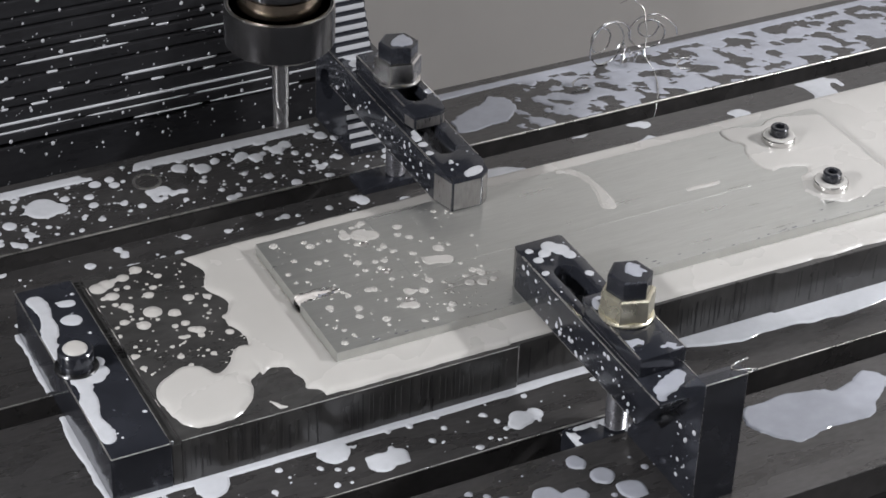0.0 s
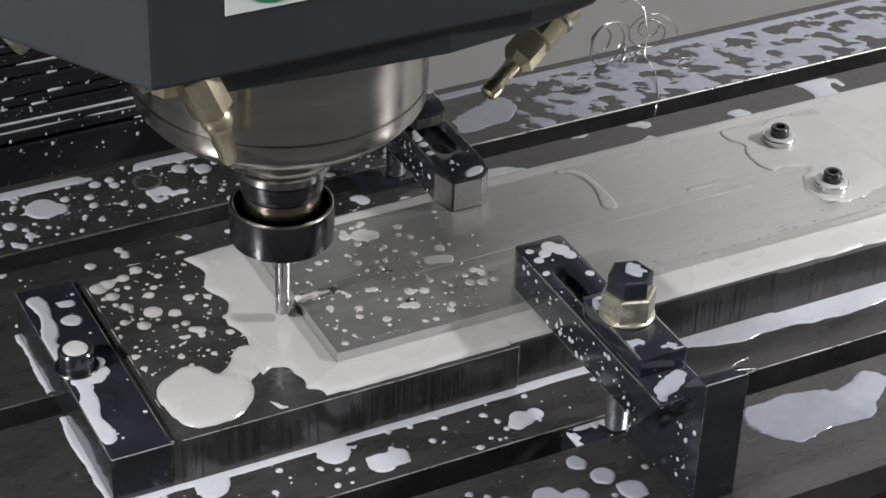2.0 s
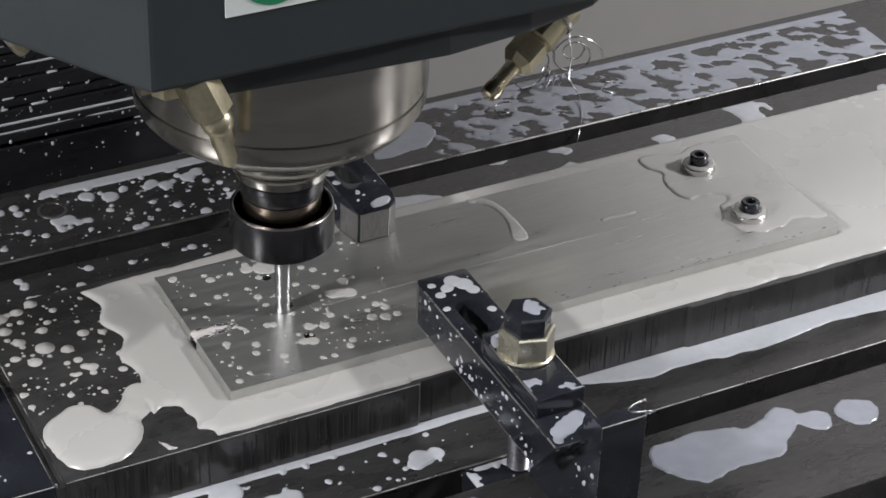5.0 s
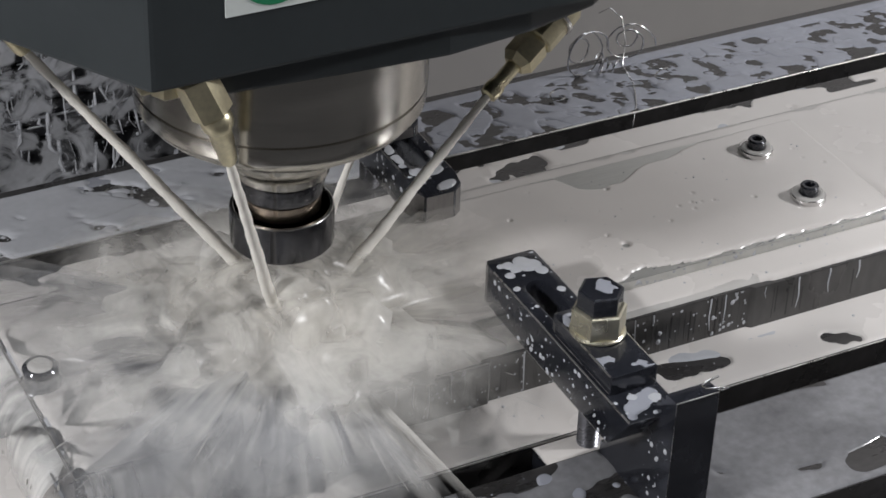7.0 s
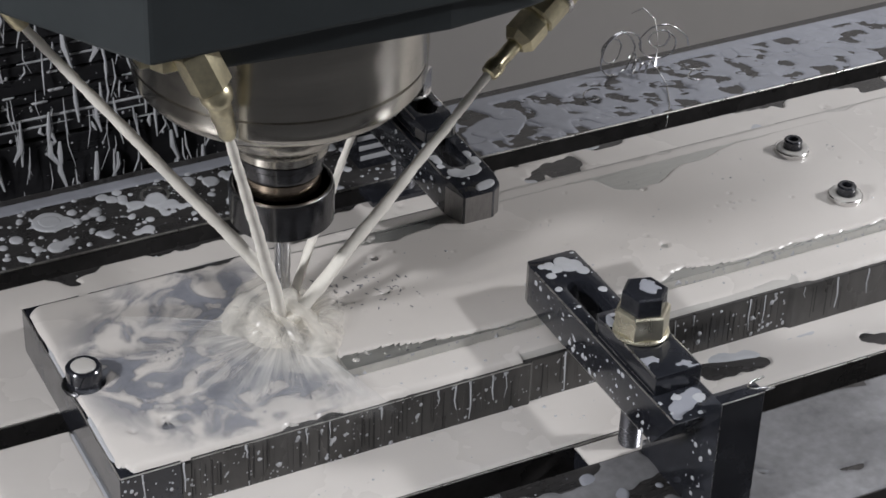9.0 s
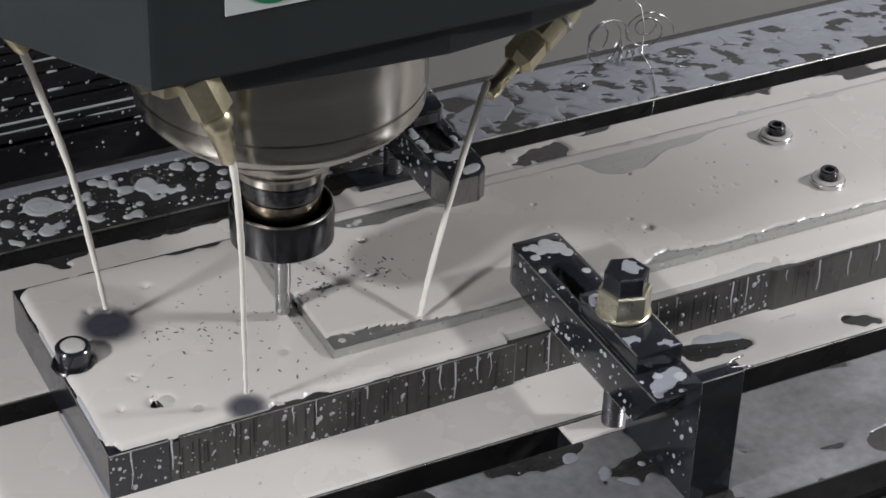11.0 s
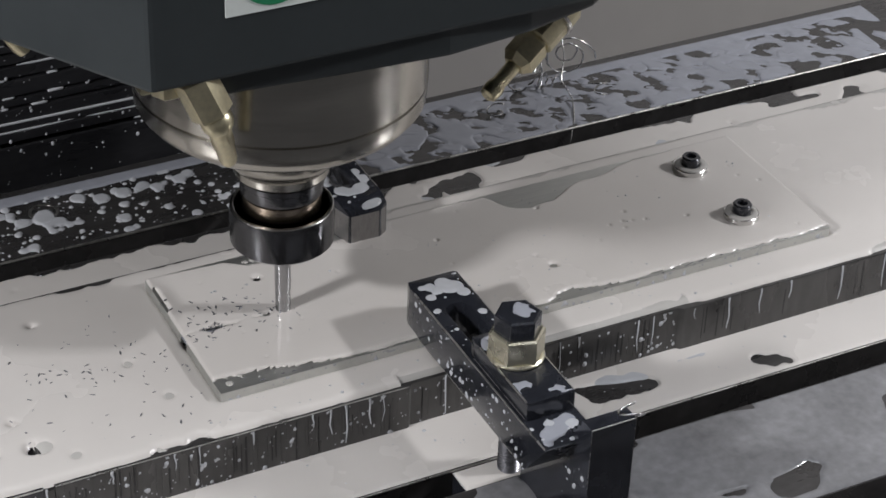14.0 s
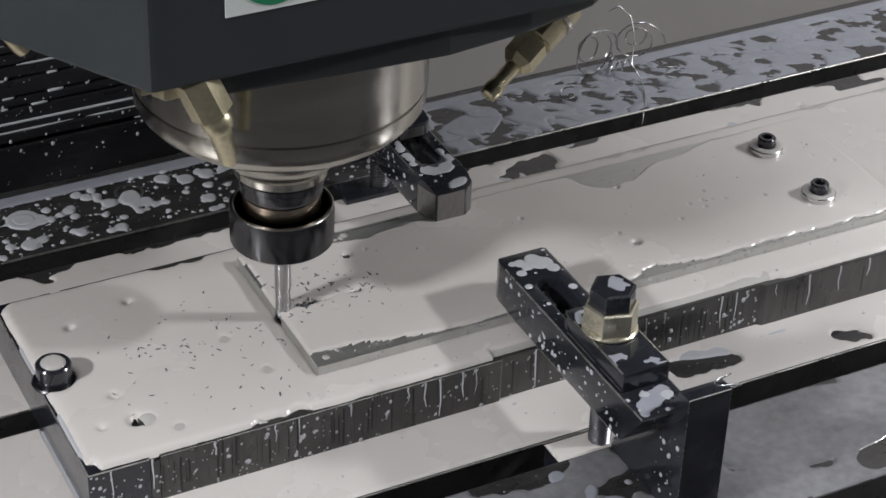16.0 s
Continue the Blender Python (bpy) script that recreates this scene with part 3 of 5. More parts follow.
def step_block(x0, x1, ya, yb, z0, z1, label, mat, hole=False):
    """A stepped support: teeth rise from ya at z0 to yb at z1, with a plain back."""
    b = thing("step_block", (x0 + x1) / 2, (ya + yb) / 2, z0, label, "step block", "step blocks")
    n = 20 if hole else 17
    s = 1 if yb > ya else -1
    ln, hh = abs(yb - ya) - 6, z1 - z0
    pts = []
    for i in range(n):
        y, z = -abs(yb - ya) / 2 + ln * i / n, 4 + (hh - 4) * i / n
        dz = (hh - 4) / n
        pts += [(y, z), (y + ln / n * 0.15, z + dz * 0.9)]
    pts = [(-abs(yb - ya) / 2, 0)] + pts + [(-abs(yb - ya) / 2 + ln, hh), (abs(yb - ya) / 2, hh), (abs(yb - ya) / 2, 0)]
    hx = (x1 - x0) / 2
    bm = bmesh.new()
    loops = [pts]
    if hole:
        loops.append(circle(9, 30, 9, 20))
    es = []
    for lp in loops:
        vs = [bm.verts.new((-hx, s * p[0], p[1])) for p in lp]
        es += [bm.edges.new((vs[i], vs[(i + 1) % len(vs)])) for i in range(len(vs))]
    bmesh.ops.triangle_fill(bm, use_beauty=True, edges=es, normal=(-1, 0, 0))
    r = bmesh.ops.extrude_face_region(bm, geom=bm.faces[:])
    for v in r["geom"]:
        if isinstance(v, bmesh.types.BMVert):
            v.co.x = hx
    bmesh.ops.recalc_face_normals(bm, faces=bm.faces)
    part("body", bm, mat, b)
    e = s * abs(yb - ya) / 2
    # rim highlights of the block, also painted as bright rods
    for xe in (-hx + 0.15, hx - 0.15):
        part("edge_highlight", tube([(xe, e - s * 0.15, 1), (xe, e - s * 0.15, hh - 0.2)], 0.18, 6), M_EDGE, b, "bright line standing in for an edge highlight", 60)
    part("edge_highlight", tube([(-hx, e - s * 0.15, hh - 0.1), (hx, e - s * 0.15, hh - 0.1)], 0.32, 6), M_EDGE, b, "", 60)
    bm = None
    for i in range(n):
        y, z = s * (-abs(yb - ya) / 2 + ln * i / n), 4 + (hh - 4) * i / n
        dz = (hh - 4) / n
        if hole:
            b2 = bmesh.new()
            bmesh.ops.create_cube(b2, size=1, matrix=Matrix.Translation((0, y + s * 0.5 + s * ln / n * 0.08, z + dz * 0.5)) @ Matrix.Rotation(radians(-s * 8), 4, "X") @ Matrix.Diagonal((hx * 1.94, 1.6, dz * 0.62, 1)))
            bevel(b2, 0.5)
            bm = merge(bm, b2)
    if bm:
        part("coolant_in_teeth", bm, M_DROP, b, "milky coolant lying on the teeth")
    return b


def build_clamps():
    strap("strap_clamp", 101, 128, -122, 16, 0, 23, 1, (-96, -8), "black oxide strap clamp spotted with coolant, pressing on the workpiece edge", "strap clamps", 5, 0.0, 17)
    strap("strap_clamp", 100.5, 126.5, 86, 234, 0, 21.5, -1, (108, 196), "black oxide strap clamp spotted with coolant, beside the rear table slot", "strap clamps", 15)
    strap("spacer_strap", 103, 127, -101, -46, 23.1, 33, 1, (-80, -52), "small black stepped spacer under the front clamp nut", "spacer straps", 5, 0.1)
    strap("spacer_strap", 104, 125, 135, 205, 21.6, 32.6, -1, (146, 190), "small black spacer with a pointed nose under the rear clamp nut", "spacer straps", 9, 0.25)
    stud(115.5, -67, -32, 47, 46.0, "black threaded clamping stud with a hexagon head, in the front slot")
    stud(114, 173, -32, 46, 44.8, "black threaded clamping stud with a hexagon head, in the rear slot")
    nut(115.5, -67, 33, M_ZINC, "yellow zinc flange nut on the front clamp")
    nut(114, 173, 32.6, M_STEEL, "bright steel flange nut on the rear clamp")
    step_block(116.5, 138.5, -76, -133, -32, 37, "black serrated step block under the heel of the front clamp", M_BLACK)
    step_block(100.8, 122.5, 204, 252, -32, 74, "serrated step block with a cross hole, its teeth white with coolant", M_BLACK, True)
    b = thing("t_nut_block", 112, -66.5, -45, "flat black T-nut block at the foot of the front stud", "t-nut")
    part("block", box(-22, -6.9, 0, 22, 6.9, 12, 0.6), M_BLACK, b)
    b = thing("t_nut_block", 112, 173, -32, "flat black T-nut block at the foot of the rear stud", "t-nut")
    part("block", box(-22, -9, 0, 22, 9, 4, 0.6), M_BLACK, b)


build_clamps()


# ---------------------------------------------------------------- swarf on the rear of the table
def build_chip(x, y, z, loops, r, pitch, seed, turn, label):
    g = random.Random(seed)
    pts = []
    n = int(loops * 18)
    for i in range(n + 1):
        a = 2 * math.pi * i / 18
        rr = r * (0.75 + 0.35 * math.sin(a * 0.23 + seed) + g.uniform(-0.03, 0.03))
        pts.append((rr * math.cos(a), pitch * i / 18, r + rr * math.sin(a)))
    ob = part("metal_chip", tube(pts, 0.55, 6), M_CHIP, None, "", 60)
    ob.matrix_world = pose(x * MM, y * MM, z * MM, *turn)
    tagged(ob, label, "metal chip", "curled metal chips")
    RIDES.append(ob)


build_chip(290, 236, -31.5, 2.6, 14, 5, 1, (0, 0, 10), "curled bright aluminium chip lying on the table")
build_chip(318, 238, -31.5, 2.2, 15, 4, 2, (8, 0, -20), "curled bright aluminium chip lying on the table")
build_chip(304, 226, -31.5, 3.4, 6.5, 4, 3, (0, 10, 40), "small curled aluminium chip among wet drops")
build_chip(322, 215, -31.5, 1.6, 9, 7, 4, (70, 0, 15), "long curled aluminium chip hanging over the slot")
strand = part("metal_chip", tube([(300, 246, 4), (306, 243, 8), (312, 238, 2), (311, 231, -10), (306, 224, -22), (308, 214, -29), (304, 204, -31), (298, 193, -31), (291, 184, -35), (287, 180, -44)], [0.2, 0.35, 0.5, 0.4, 0.5, 0.35, 0.5, 0.35, 0.4, 0.2], 6), M_CHIP, None, "", 60)
tagged(strand, "long bright aluminium chip trailing over the slot edge", "metal chip", "curled metal chips")
RIDES.append(strand)
build_chip(255, 220, -31.8, 1.2, 5, 4, 6, (80, 0, 60), "short bright aluminium chip on the table")

build_chip(131, -132, 37.2, 1.1, 5.5, 6, 8, (60, 20, 30), "short bent chip on top of the front step block")


def build_nicks():
    """Scuffs and specks along the workpiece's front edge."""
    g = random.Random(17)
    bm = None
    for _ in range(46):
        x, b2 = g.uniform(5, 335), bmesh.new()
        bmesh.ops.create_icosphere(b2, subdivisions=1, radius=g.uniform(0.3, 0.8), matrix=Matrix.Translation((x, g.uniform(0.2, 2.6) if g.random() < 0.75 else g.uniform(2, 10), 6.52)) @ Matrix.Diagonal((g.uniform(1, 3), 0.7, 0.25, 1)))
        bm = merge(bm, b2)
    part("scuff", bm, M_FLECK, bpy.data.objects["aluminium_workpiece"], "dark scuffs along the edge")


build_nicks()

# ---------------------------------------------------------------- spindle head (moves up and down)
AX, AY = -9.6, 42.1


def build_head():
    h = thing("spindle_head", AX, AY, 0, "dark grey spindle head with steel nose and brass coolant nozzles", "spindle head", rides=False)
    L = lambda pts: [(x - AX, y - AY) for x, y in pts]
    part("housing", slab(L([(-97, -35), (-138, 31), (-260, 60), (-260, 330), (300, 330), (300, -35)]), [], 181, 520, 2.0), M_PAINT, h)
    part("under_plate", slab(L([(-70, -22), (-11, -27), (38, -30), (80, -25), (117, -15), (150, 8), (172, 60), (172, 200), (-110, 200), (-110, 60)]), [], 166, 180.8, 1.5), M_PAINT, h)
    part("nose", lathe([(30, 105.4), (38, 106.2), (47, 108.8), (55.5, 112.8), (61.5, 117.2), (64.8, 121.5), (65.0, 122.4), (66.0, 123.0), (66.4, 126), (66.2, 131), (65.2, 131.6), (65.2, 132.6), (66.8, 133.2), (66.8, 181)], 96), M_SPINDLE, h, "ground steel spindle nose", 25)
    part("ring", lathe([(18, 80.6), (21.6, 80.9), (22.4, 81.8), (22.6, 85.4), (23.4, 86.4), (25.4, 88.6), (28.4, 92.6), (29.3, 94.6), (29.5, 99), (31, 101.5), (36, 107)], 72), M_SPINDLE, h, "", 25)
    # label
    lb = part("label_plate", slab([(-55.5, 201.0), (4.5, 201.0), (4.5, 262), (-55.5, 262)], [], 0, 0.5, 0), M_LABEL, h, "white label plate")
    lb.matrix_local = pose(0 * MM, (-35 - AY) * MM, 7.6 * MM, 90, 0, 0)
    gr = part("green_disc", slab(circle(-34, 220.6, 17.5, 40), [], 0.5, 0.9, 0), M_GREEN, lb, "green round mark on the label")
    # nozzles: tip, elbow and inlet
    def nozzle(tip, way, inlet, label, k=1.0):
        t, w = Vector(tip) - Vector((AX, AY, 0)), Vector(way).normalized()
        n = part("nozzle", tube([t, t + w * 3, t + w * 12, t + w * 14, t + w * 26], [3.4 * k, 4.3 * k, 4.3 * k, 5.2 * k, 5.2 * k], 16), M_BRASS, h, label, 35)
        b2 = bmesh.new()
        e = t + w * 30
        bmesh.ops.create_icosphere(b2, subdivisions=3, radius=7.4 * k, matrix=Matrix.Translation(e))
        part("ball_joint", b2, M_BRASS, n, "", 60)
        i = Vector(inlet) - Vector((AX, AY, 0))
        d = (i - e).normalized()
        part("hex_body", tube([e + d * 3, e + d * 4, e + d * 22, e + d * 23], [8.2 * k, 9.6 * k, 9.6 * k, 8.4 * k], 6), M_BRASS, n, "", 20)
        part("inlet", tube([e + d * 23, e + d * 30, i], [6.5, 6.5, 6.5], 16), M_STEEL, n, "", 35)
    # the long nozzle beside the label runs straight into its valve body
    t, w = Vector((118, 80, 69)) - Vector((AX, AY, 0)), Vector((126, 46, 70)).normalized()
    n = part("nozzle", tube([t, t + w * 1, t + w * 5, t + w * 8, t + w * 9.5, t + w * 22, t + w * 24], [3.0, 4.4, 5.0, 4.8, 4.0, 4.0, 5.6], 20), M_BRASS, h, "long brass coolant nozzle", 35)
    part("hex_body", tube([t + w * 22, t + w * 26, t + w * 38, t + w * 40], [6.0, 9.2, 9.2, 8.2], 6), M_BRASS, n, "", 20)
    part("valve_body", tube([t + w * 40, t + w * 41, t + w * 66, t + w * 68], [8.6, 9.6, 9.6, 8.6], 8), M_BRASS, n, "", 20)
    part("collar", tube([t + w * 55, t + w * 55.4, t + w * 57.4, t + w * 57.8], [9.6, 10.6, 10.6, 9.6], 24), M_STEEL, n, "bright steel collar", 35)
    part("inlet", tube([t + w * 68, t + w * 86, t + w * 104 + Vector((0, 0, 14)), t + w * 116 + Vector((0, 0, 46))], [6.5, 6.5, 6.5, 6.5], 16), M_STEEL, n, "", 35)
    nozzle((-59.4, -20, 132.5), (-43, -49, 136), (-84, -22, 200), "brass coolant nozzle", 0.95)
    nozzle((-114.6, 80, 146), (-93, 44, 150), (-150, 100, 220), "brass coolant nozzle")
    nozzle((86, 128, 72), (92, 88, 76), (120, 160, 190), "brass coolant nozzle")
    part("brass_fitting", lathe([(5, 0), (6.5, 1), (6.5, 10), (4, 12)], 6, 0, 0), M_BRASS, h, "brass fitting", 20, (-84 - AX, -16 - AY, 168))
    part("brass_block", box(-12, -5, 0, 12, 5, 12, 1), M_BRASS, h, "brass manifold", 0, (-80 - AX, -2 - AY, 164))
    t = thing("tool_holder", AX, AY, 0, "dark collet chuck with a knurled nut and an end mill", "tool holder", rides=False)
    part("collet_nut", lathe([(17, 42.5), (23.2, 42.2), (24.6, 43.6), (24.8, 58.5), (24.4, 61.6), (23.8, 62.0), (22.4, 62.0), (21.6, 60), (21.2, 50)], 80), M_HOLDER, t, "dark collet nut with a bright rim", 25)
    part("nut_rim", lathe([(22.6, 61.9), (22.9, 62.35), (23.9, 62.35), (24.3, 61.9)], 80), M_STEEL, t, "bright rim", 60)
    part("shank", lathe([(17.8, 46), (17.8, 56), (18.4, 57), (18.4, 69), (17.4, 69.6), (17.4, 71)], 64), M_BRONZE, t, "", 25)
    part("black_flange", lathe([(17, 70), (19.3, 70.5), (19.6, 72), (19.6, 76), (20.6, 77), (20.6, 79.6), (18.8, 80.2), (18.8, 84)], 64), M_HOLDER, t, "", 25)
    bm = lathe([(3.9, 14), (3.9, 44)], 28)
    n = 26
    fl = bmesh.new()
    rings = []
    for i in range(n):
        z = -1.2 + 16.2 * i / (n - 1)
        ring = []
        for k in range(32):
            a = 2 * math.pi * k / 32
            r = 3.7 - 0.3 * max(0.0, math.cos(3 * (a + z * 0.24))) ** 2
            ring.append(fl.verts.new((r * math.cos(a), r * math.sin(a), z)))
        rings.append(ring)
    for a, c in zip(rings, rings[1:]):
        for k in range(32):
            fl.faces.new((a[k], a[(k + 1) % 32], c[(k + 1) % 32], c[k]))
    fl.faces.new(rings[0])
    cutter = part("end_mill", bm, M_CUTTER, t, "bright carbide end mill", 40)
    part("flutes", fl, M_CUTTER, cutter, "", 60)
    return [h, t]


HEADS = build_head()
# ---------------------------------------------------------------- coolant lying on things from the start
AREA_ALU = [(12, 78, 1.6), (24, 87, 2.0), (44, 88, 3.2), (52, 86, 5.4), (57, 84, 4.2), (72, 85, 2.8), (61, 66, 2.0), (38, 40, 2.0), (74, 51, 4.0), (78, 50.5, 4.0), (82, 49, 4.2), (83, 59, 3.2), (53, 31, 2.6), (60, 29, 2.6),
            (50, 20, 3.0), (46, 21.5, 2.6), (22, 22, 1.8), (33, 15, 2.2), (84, 26, 2.8), (90, 24, 3.0), (93, 31, 2.4), (66, 36, 2.2), (69, 60, 2.2), (16, 68, 1.2), (90, 35, 2.2)]


def alu_drops(X, Y):
    F = blobs(X, Y, AREA_ALU + scatter(230, 3, 104, 4, 96, 0.5, 2.3, 11, 3.5), 0.3, 0.6, 5)
    return np.minimum(F, np.minimum(np.minimum(X - 0.4, Y - 0.4), 99.5 - Y))


liquid("coolant_drops", 0, 108, 0, 100, 0.55, alu_drops, 0.55, "white milky coolant drops on the aluminium workpiece", 0.02)


RUN = [(174.5, 98.0, 2.2), (179.4, 96.0, 2.8), (182, 93, 2.6), (183.8, 89.3, 2.6), (184.6, 85, 2.5), (185.1, 80.7, 2.5), (185, 76, 2.6), (184.8, 71.8, 2.9), (184, 67, 3.4), (183.3, 62.5, 4.0), (182.2, 58.5, 4.4)]


def alu_trails(X, Y):
    run = blobs(X, Y, RUN, 0.8, 1.0, 9)
    dash = blobs(X, Y, [(229 + 2.6 * i, 54.4 + 0.3 * math.sin(i), 1.7) for i in range(8)], 0.6, 1.0, 4)
    pool = blobs(X, Y, [(300, 72, 19), (316, 84, 14), (322, 60, 17), (302, 30, 13), (322, 36, 17), (334, 80, 12), (288, 88, 8), (282, 94, 5), (334, 20, 10), (286, 62, 8), (296, 26, 9), (306, 18, 7)], 4.0, 7.0, 21)
    return np.maximum(np.maximum(run, dash), np.minimum(pool, np.minimum(339 - X, np.minimum(Y - 0.5, 99.5 - Y))))


liquid("coolant_puddle", 165, 340, 0, 100, 0.9, alu_trails, 0.5, "milky coolant puddle round the screws and a run across the workpiece", 0.26)


def fixture_pool(X, Y):
    """The dam of coolant round the workpiece and the drops on the bare plate beside it."""
    wob = 5.0 * fnoise(X, Y, 16, 31)
    left = np.minimum(X + 33 + 0.9 * (np.abs(Y - 75) - 30) * 0.12 - 2.5 * np.sin(Y * 0.21) + wob, 200)
    left = np.minimum(left, 113.5 + 0.03 * X + 0.5 * wob - Y)
    pool = np.minimum(left, Y + 20.3 + 0.45 * wob)
    big = blobs(X, Y, [(-70, 6, 14), (-62, -5, 13), (-73, -6, 11), (-54, 2, 10), (-66, 18, 9), (-76, 12, 8), (-42, 14, 7), (-36, 24, 7)], 3.0, 3.0, 41)
    pool = np.maximum(pool, big)
    bare = blobs(X, Y, [(-28, 4, 6), (-34, 0, 6), (-26, -4, 6.5), (-36, -8, 5.5), (-30, -14, 7), (-20, -19, 6)], 2.0, 3.0, 43)
    pool = np.minimum(pool, -bare)
    right = np.where(X > 360, 8 + wob * 2, 50)
    pool = np.minimum(pool, right)
    spots = [(-64.4, 75, 4.6), (-72, 66, 3.4), (-55, 70, 3.0), (-44, 79, 2.8), (-74, 84, 3.0), (-53, 60, 2.2), (-78, 95, 3.4), (-68, 108, 3.0), (-60, 112, 3.2), (-82, 104, 4.5), (-77, 106, 4), (-49, 52, 3.0), (-61, 89, 2.6), (-80, 72, 2.4)]
    drops = blobs(X, Y, spots + scatter(150, -86, -30, 20, 112, 0.5, 2.2, 17, 3.5), 0.35, 0.8, 6)
    F = np.maximum(pool, np.where(X < -20, drops * 0.45, -9))
    rim = np.minimum(np.minimum(X + 86.3, Y + np.where((X > 82) & (X < 240), 19.6, 22.6)), 116.5 - Y)
    inside = np.maximum(np.maximum(-1.5 - X, X - 341.5), np.maximum(-1.0 - Y, Y - 101.0))
    return np.minimum(np.minimum(F, rim), inside + 2.2)


liquid("coolant_puddle", -88, 520, -23.2, 117, 0.8, fixture_pool, 1.9, "milky coolant pooled on the fixture plate round the workpiece", -6.48)


def block_pool(X, Y):
    runs = [(-114.5 + 2.0 * math.sin(i * 0.45 + 0.5) - 0.05 * i, 107 - 4.3 * i, 3.8 + 0.8 * math.sin(i * 1.3)) for i in range(28)]
    F = blobs(X, Y, [r for r in runs if r[1] < 40 or r[1] > 58] + [(-101, 84, 4.0), (-104, 85, 3.4), (-99, 98, 3.2), (-102, 99, 2.6), (-103, 48, 4.5), (-103, 40, 4), (-107, 36, 4)] + scatter(25, -119, -93, -18, 112, 0.3, 1.2, 23), 0.7, 2.5, 12)
    return np.minimum(F, np.minimum(np.minimum(X + 120, -92.6 - X), np.minimum(Y + 22.5, 116.4 - Y)))


liquid("coolant_puddle", -121, -92, -23, 117, 0.6, block_pool, 0.7, "bluish white coolant run on the black end block", -6.48, mat=M_DROP)
liquid("coolant_puddle", -130, -119.8, -40, 47, 0.7, lambda X, Y: np.minimum(X + 123.4 + 5 * fnoise(X, Y, 16, 15), np.minimum(Y + 25.5, 46.5 - Y)), 0.8, "white line of coolant at the foot of the end block", -31.98, mat=M_DROP)
liquid("coolant_puddle", -130, -119.8, 66, 119, 0.7, lambda X, Y: np.minimum(X + 123.0 + 5 * fnoise(X, Y, 14, 16), 118 - Y), 0.8, "white line of coolant at the foot of the end block", -31.98, mat=M_DROP)
liquid("coolant_drops", -120, -104, 40, 56, 0.5, lambda X, Y: 5.8 - np.hypot(X + 112.2, Y - 48) + 0.6 * fnoise(X, Y, 4, 3), 1.2, "coolant standing on a screw head", 4.6)


def rear_strip(X, Y):
    spots = [(-74, 222, 9.5), (-66, 219, 5), (-13, 214, 5), (-8, 213, 4.5), (20, 226, 5), (45, 229, 4), (52, 225, 4), (66, 228, 4.5), (72, 231, 4), (95, 232, 4), (8, 231, 4.5), (-40, 234, 3.5), (-95, 213, 4), (-88, 200, 3), (-108, 224, 5)]
    F = blobs(X, Y, spots + scatter(620, -190, 130, 190, 245, 0.5, 3.0, 29, 4.0), 0.4, 1.4, 8)
    band = np.minimum(Y - 238.5 + 3 * fnoise(X, Y, 30, 9), np.clip(np.maximum(np.minimum(X + 12, 95 - X), -45 - X) * 0.22, -3, 4) + 6 * fnoise(X, Y, 20, 2))
    F = np.maximum(F, band)
    hole = np.hypot(X + 13, Y - 225.5) - 8.6
    return np.minimum(np.minimum(F, hole), np.minimum(Y - 189.0, 246.3 - Y))


def rear_film(X, Y):
    wet = (fnoise(X + 0.6 * Y, Y, 7.5, 61) - 0.01 - 0.05 * np.clip((Y - 235) / 12, -1, 0) - 0.3 * np.clip((228 - X) / 25, 0, 2)) * 9
    film = blobs(X, Y, [(185, 212, 10), (198, 214, 11), (174, 206, 7), (204, 226, 6), (207, 218, 5)], 3, 10, 51)
    band = np.minimum(Y - 240 + 3 * fnoise(X, Y, 30, 9), 3)
    spot = blobs(X, Y, [(366, 233, 5.5), (420, 226, 6), (330, 240, 3)], 1, 3, 52)
    F = np.maximum(np.maximum(wet, film), np.maximum(band, spot))
    return np.minimum(np.minimum(F, X - 140), np.minimum(Y - 189.0, 246.3 - Y))


liquid("coolant_film", 140, 520, 187.5, 247, 0.75, rear_film, 0.5, "mottled bluish film of coolant on the rear strip of the table", -31.98, mat=M_THIN)
liquid("coolant_drops", -200, 140, 187.5, 247, 0.75, rear_strip, 0.7, "drops and films of milky coolant on the rear strip of the machine table", -31.98, mat=M_DROP)


def middle_strip(X, Y):
    F = blobs(X, Y, scatter(240, -190, 125, 119, 171, 0.5, 2.8, 37) + [(88, 160, 4), (110, 150, 4), (70, 130, 4), (100, 126, 5)], 0.5, 2.0, 18)
    film = np.where(X > 128, (fnoise(X, Y, 30, 71) - 0.17) * 16, -9)
    return np.minimum(np.maximum(F, film), np.minimum(Y - 65, 171.5 - Y))


liquid("coolant_drops", -200, 520, 117, 172, 0.8, middle_strip, 0.6, "drops of milky coolant on the table behind the fixture plate", -31.98, mat=M_DROP)


def front_strip(X, Y):
    spots = [(-75.5, -29.5, 8), (-15, -31, 8), (2, -47, 7), (10, -46, 6), (76, -45, 6), (84, -44, 4.5), (72, -48, 4), (40, -36, 1.5), (56, -52, 1.3), (66, -49, 1.4)]
    F = blobs(X, Y, spots + scatter(130, -170, 130, -57, -24, 0.4, 2.0, 47, 4), 0.6, 2.5, 19)
    foot = np.minimum(Y + 27.0 + 1.5 * fnoise(X, Y, 15, 81) + np.clip((X - 172) / 35, 0, 1) * (10 + 14 * fnoise(X, Y, 45, 83)), 3.0)
    F = np.maximum(F, foot)
    return np.minimum(F, np.minimum(Y + 58, -21.0 - Y))


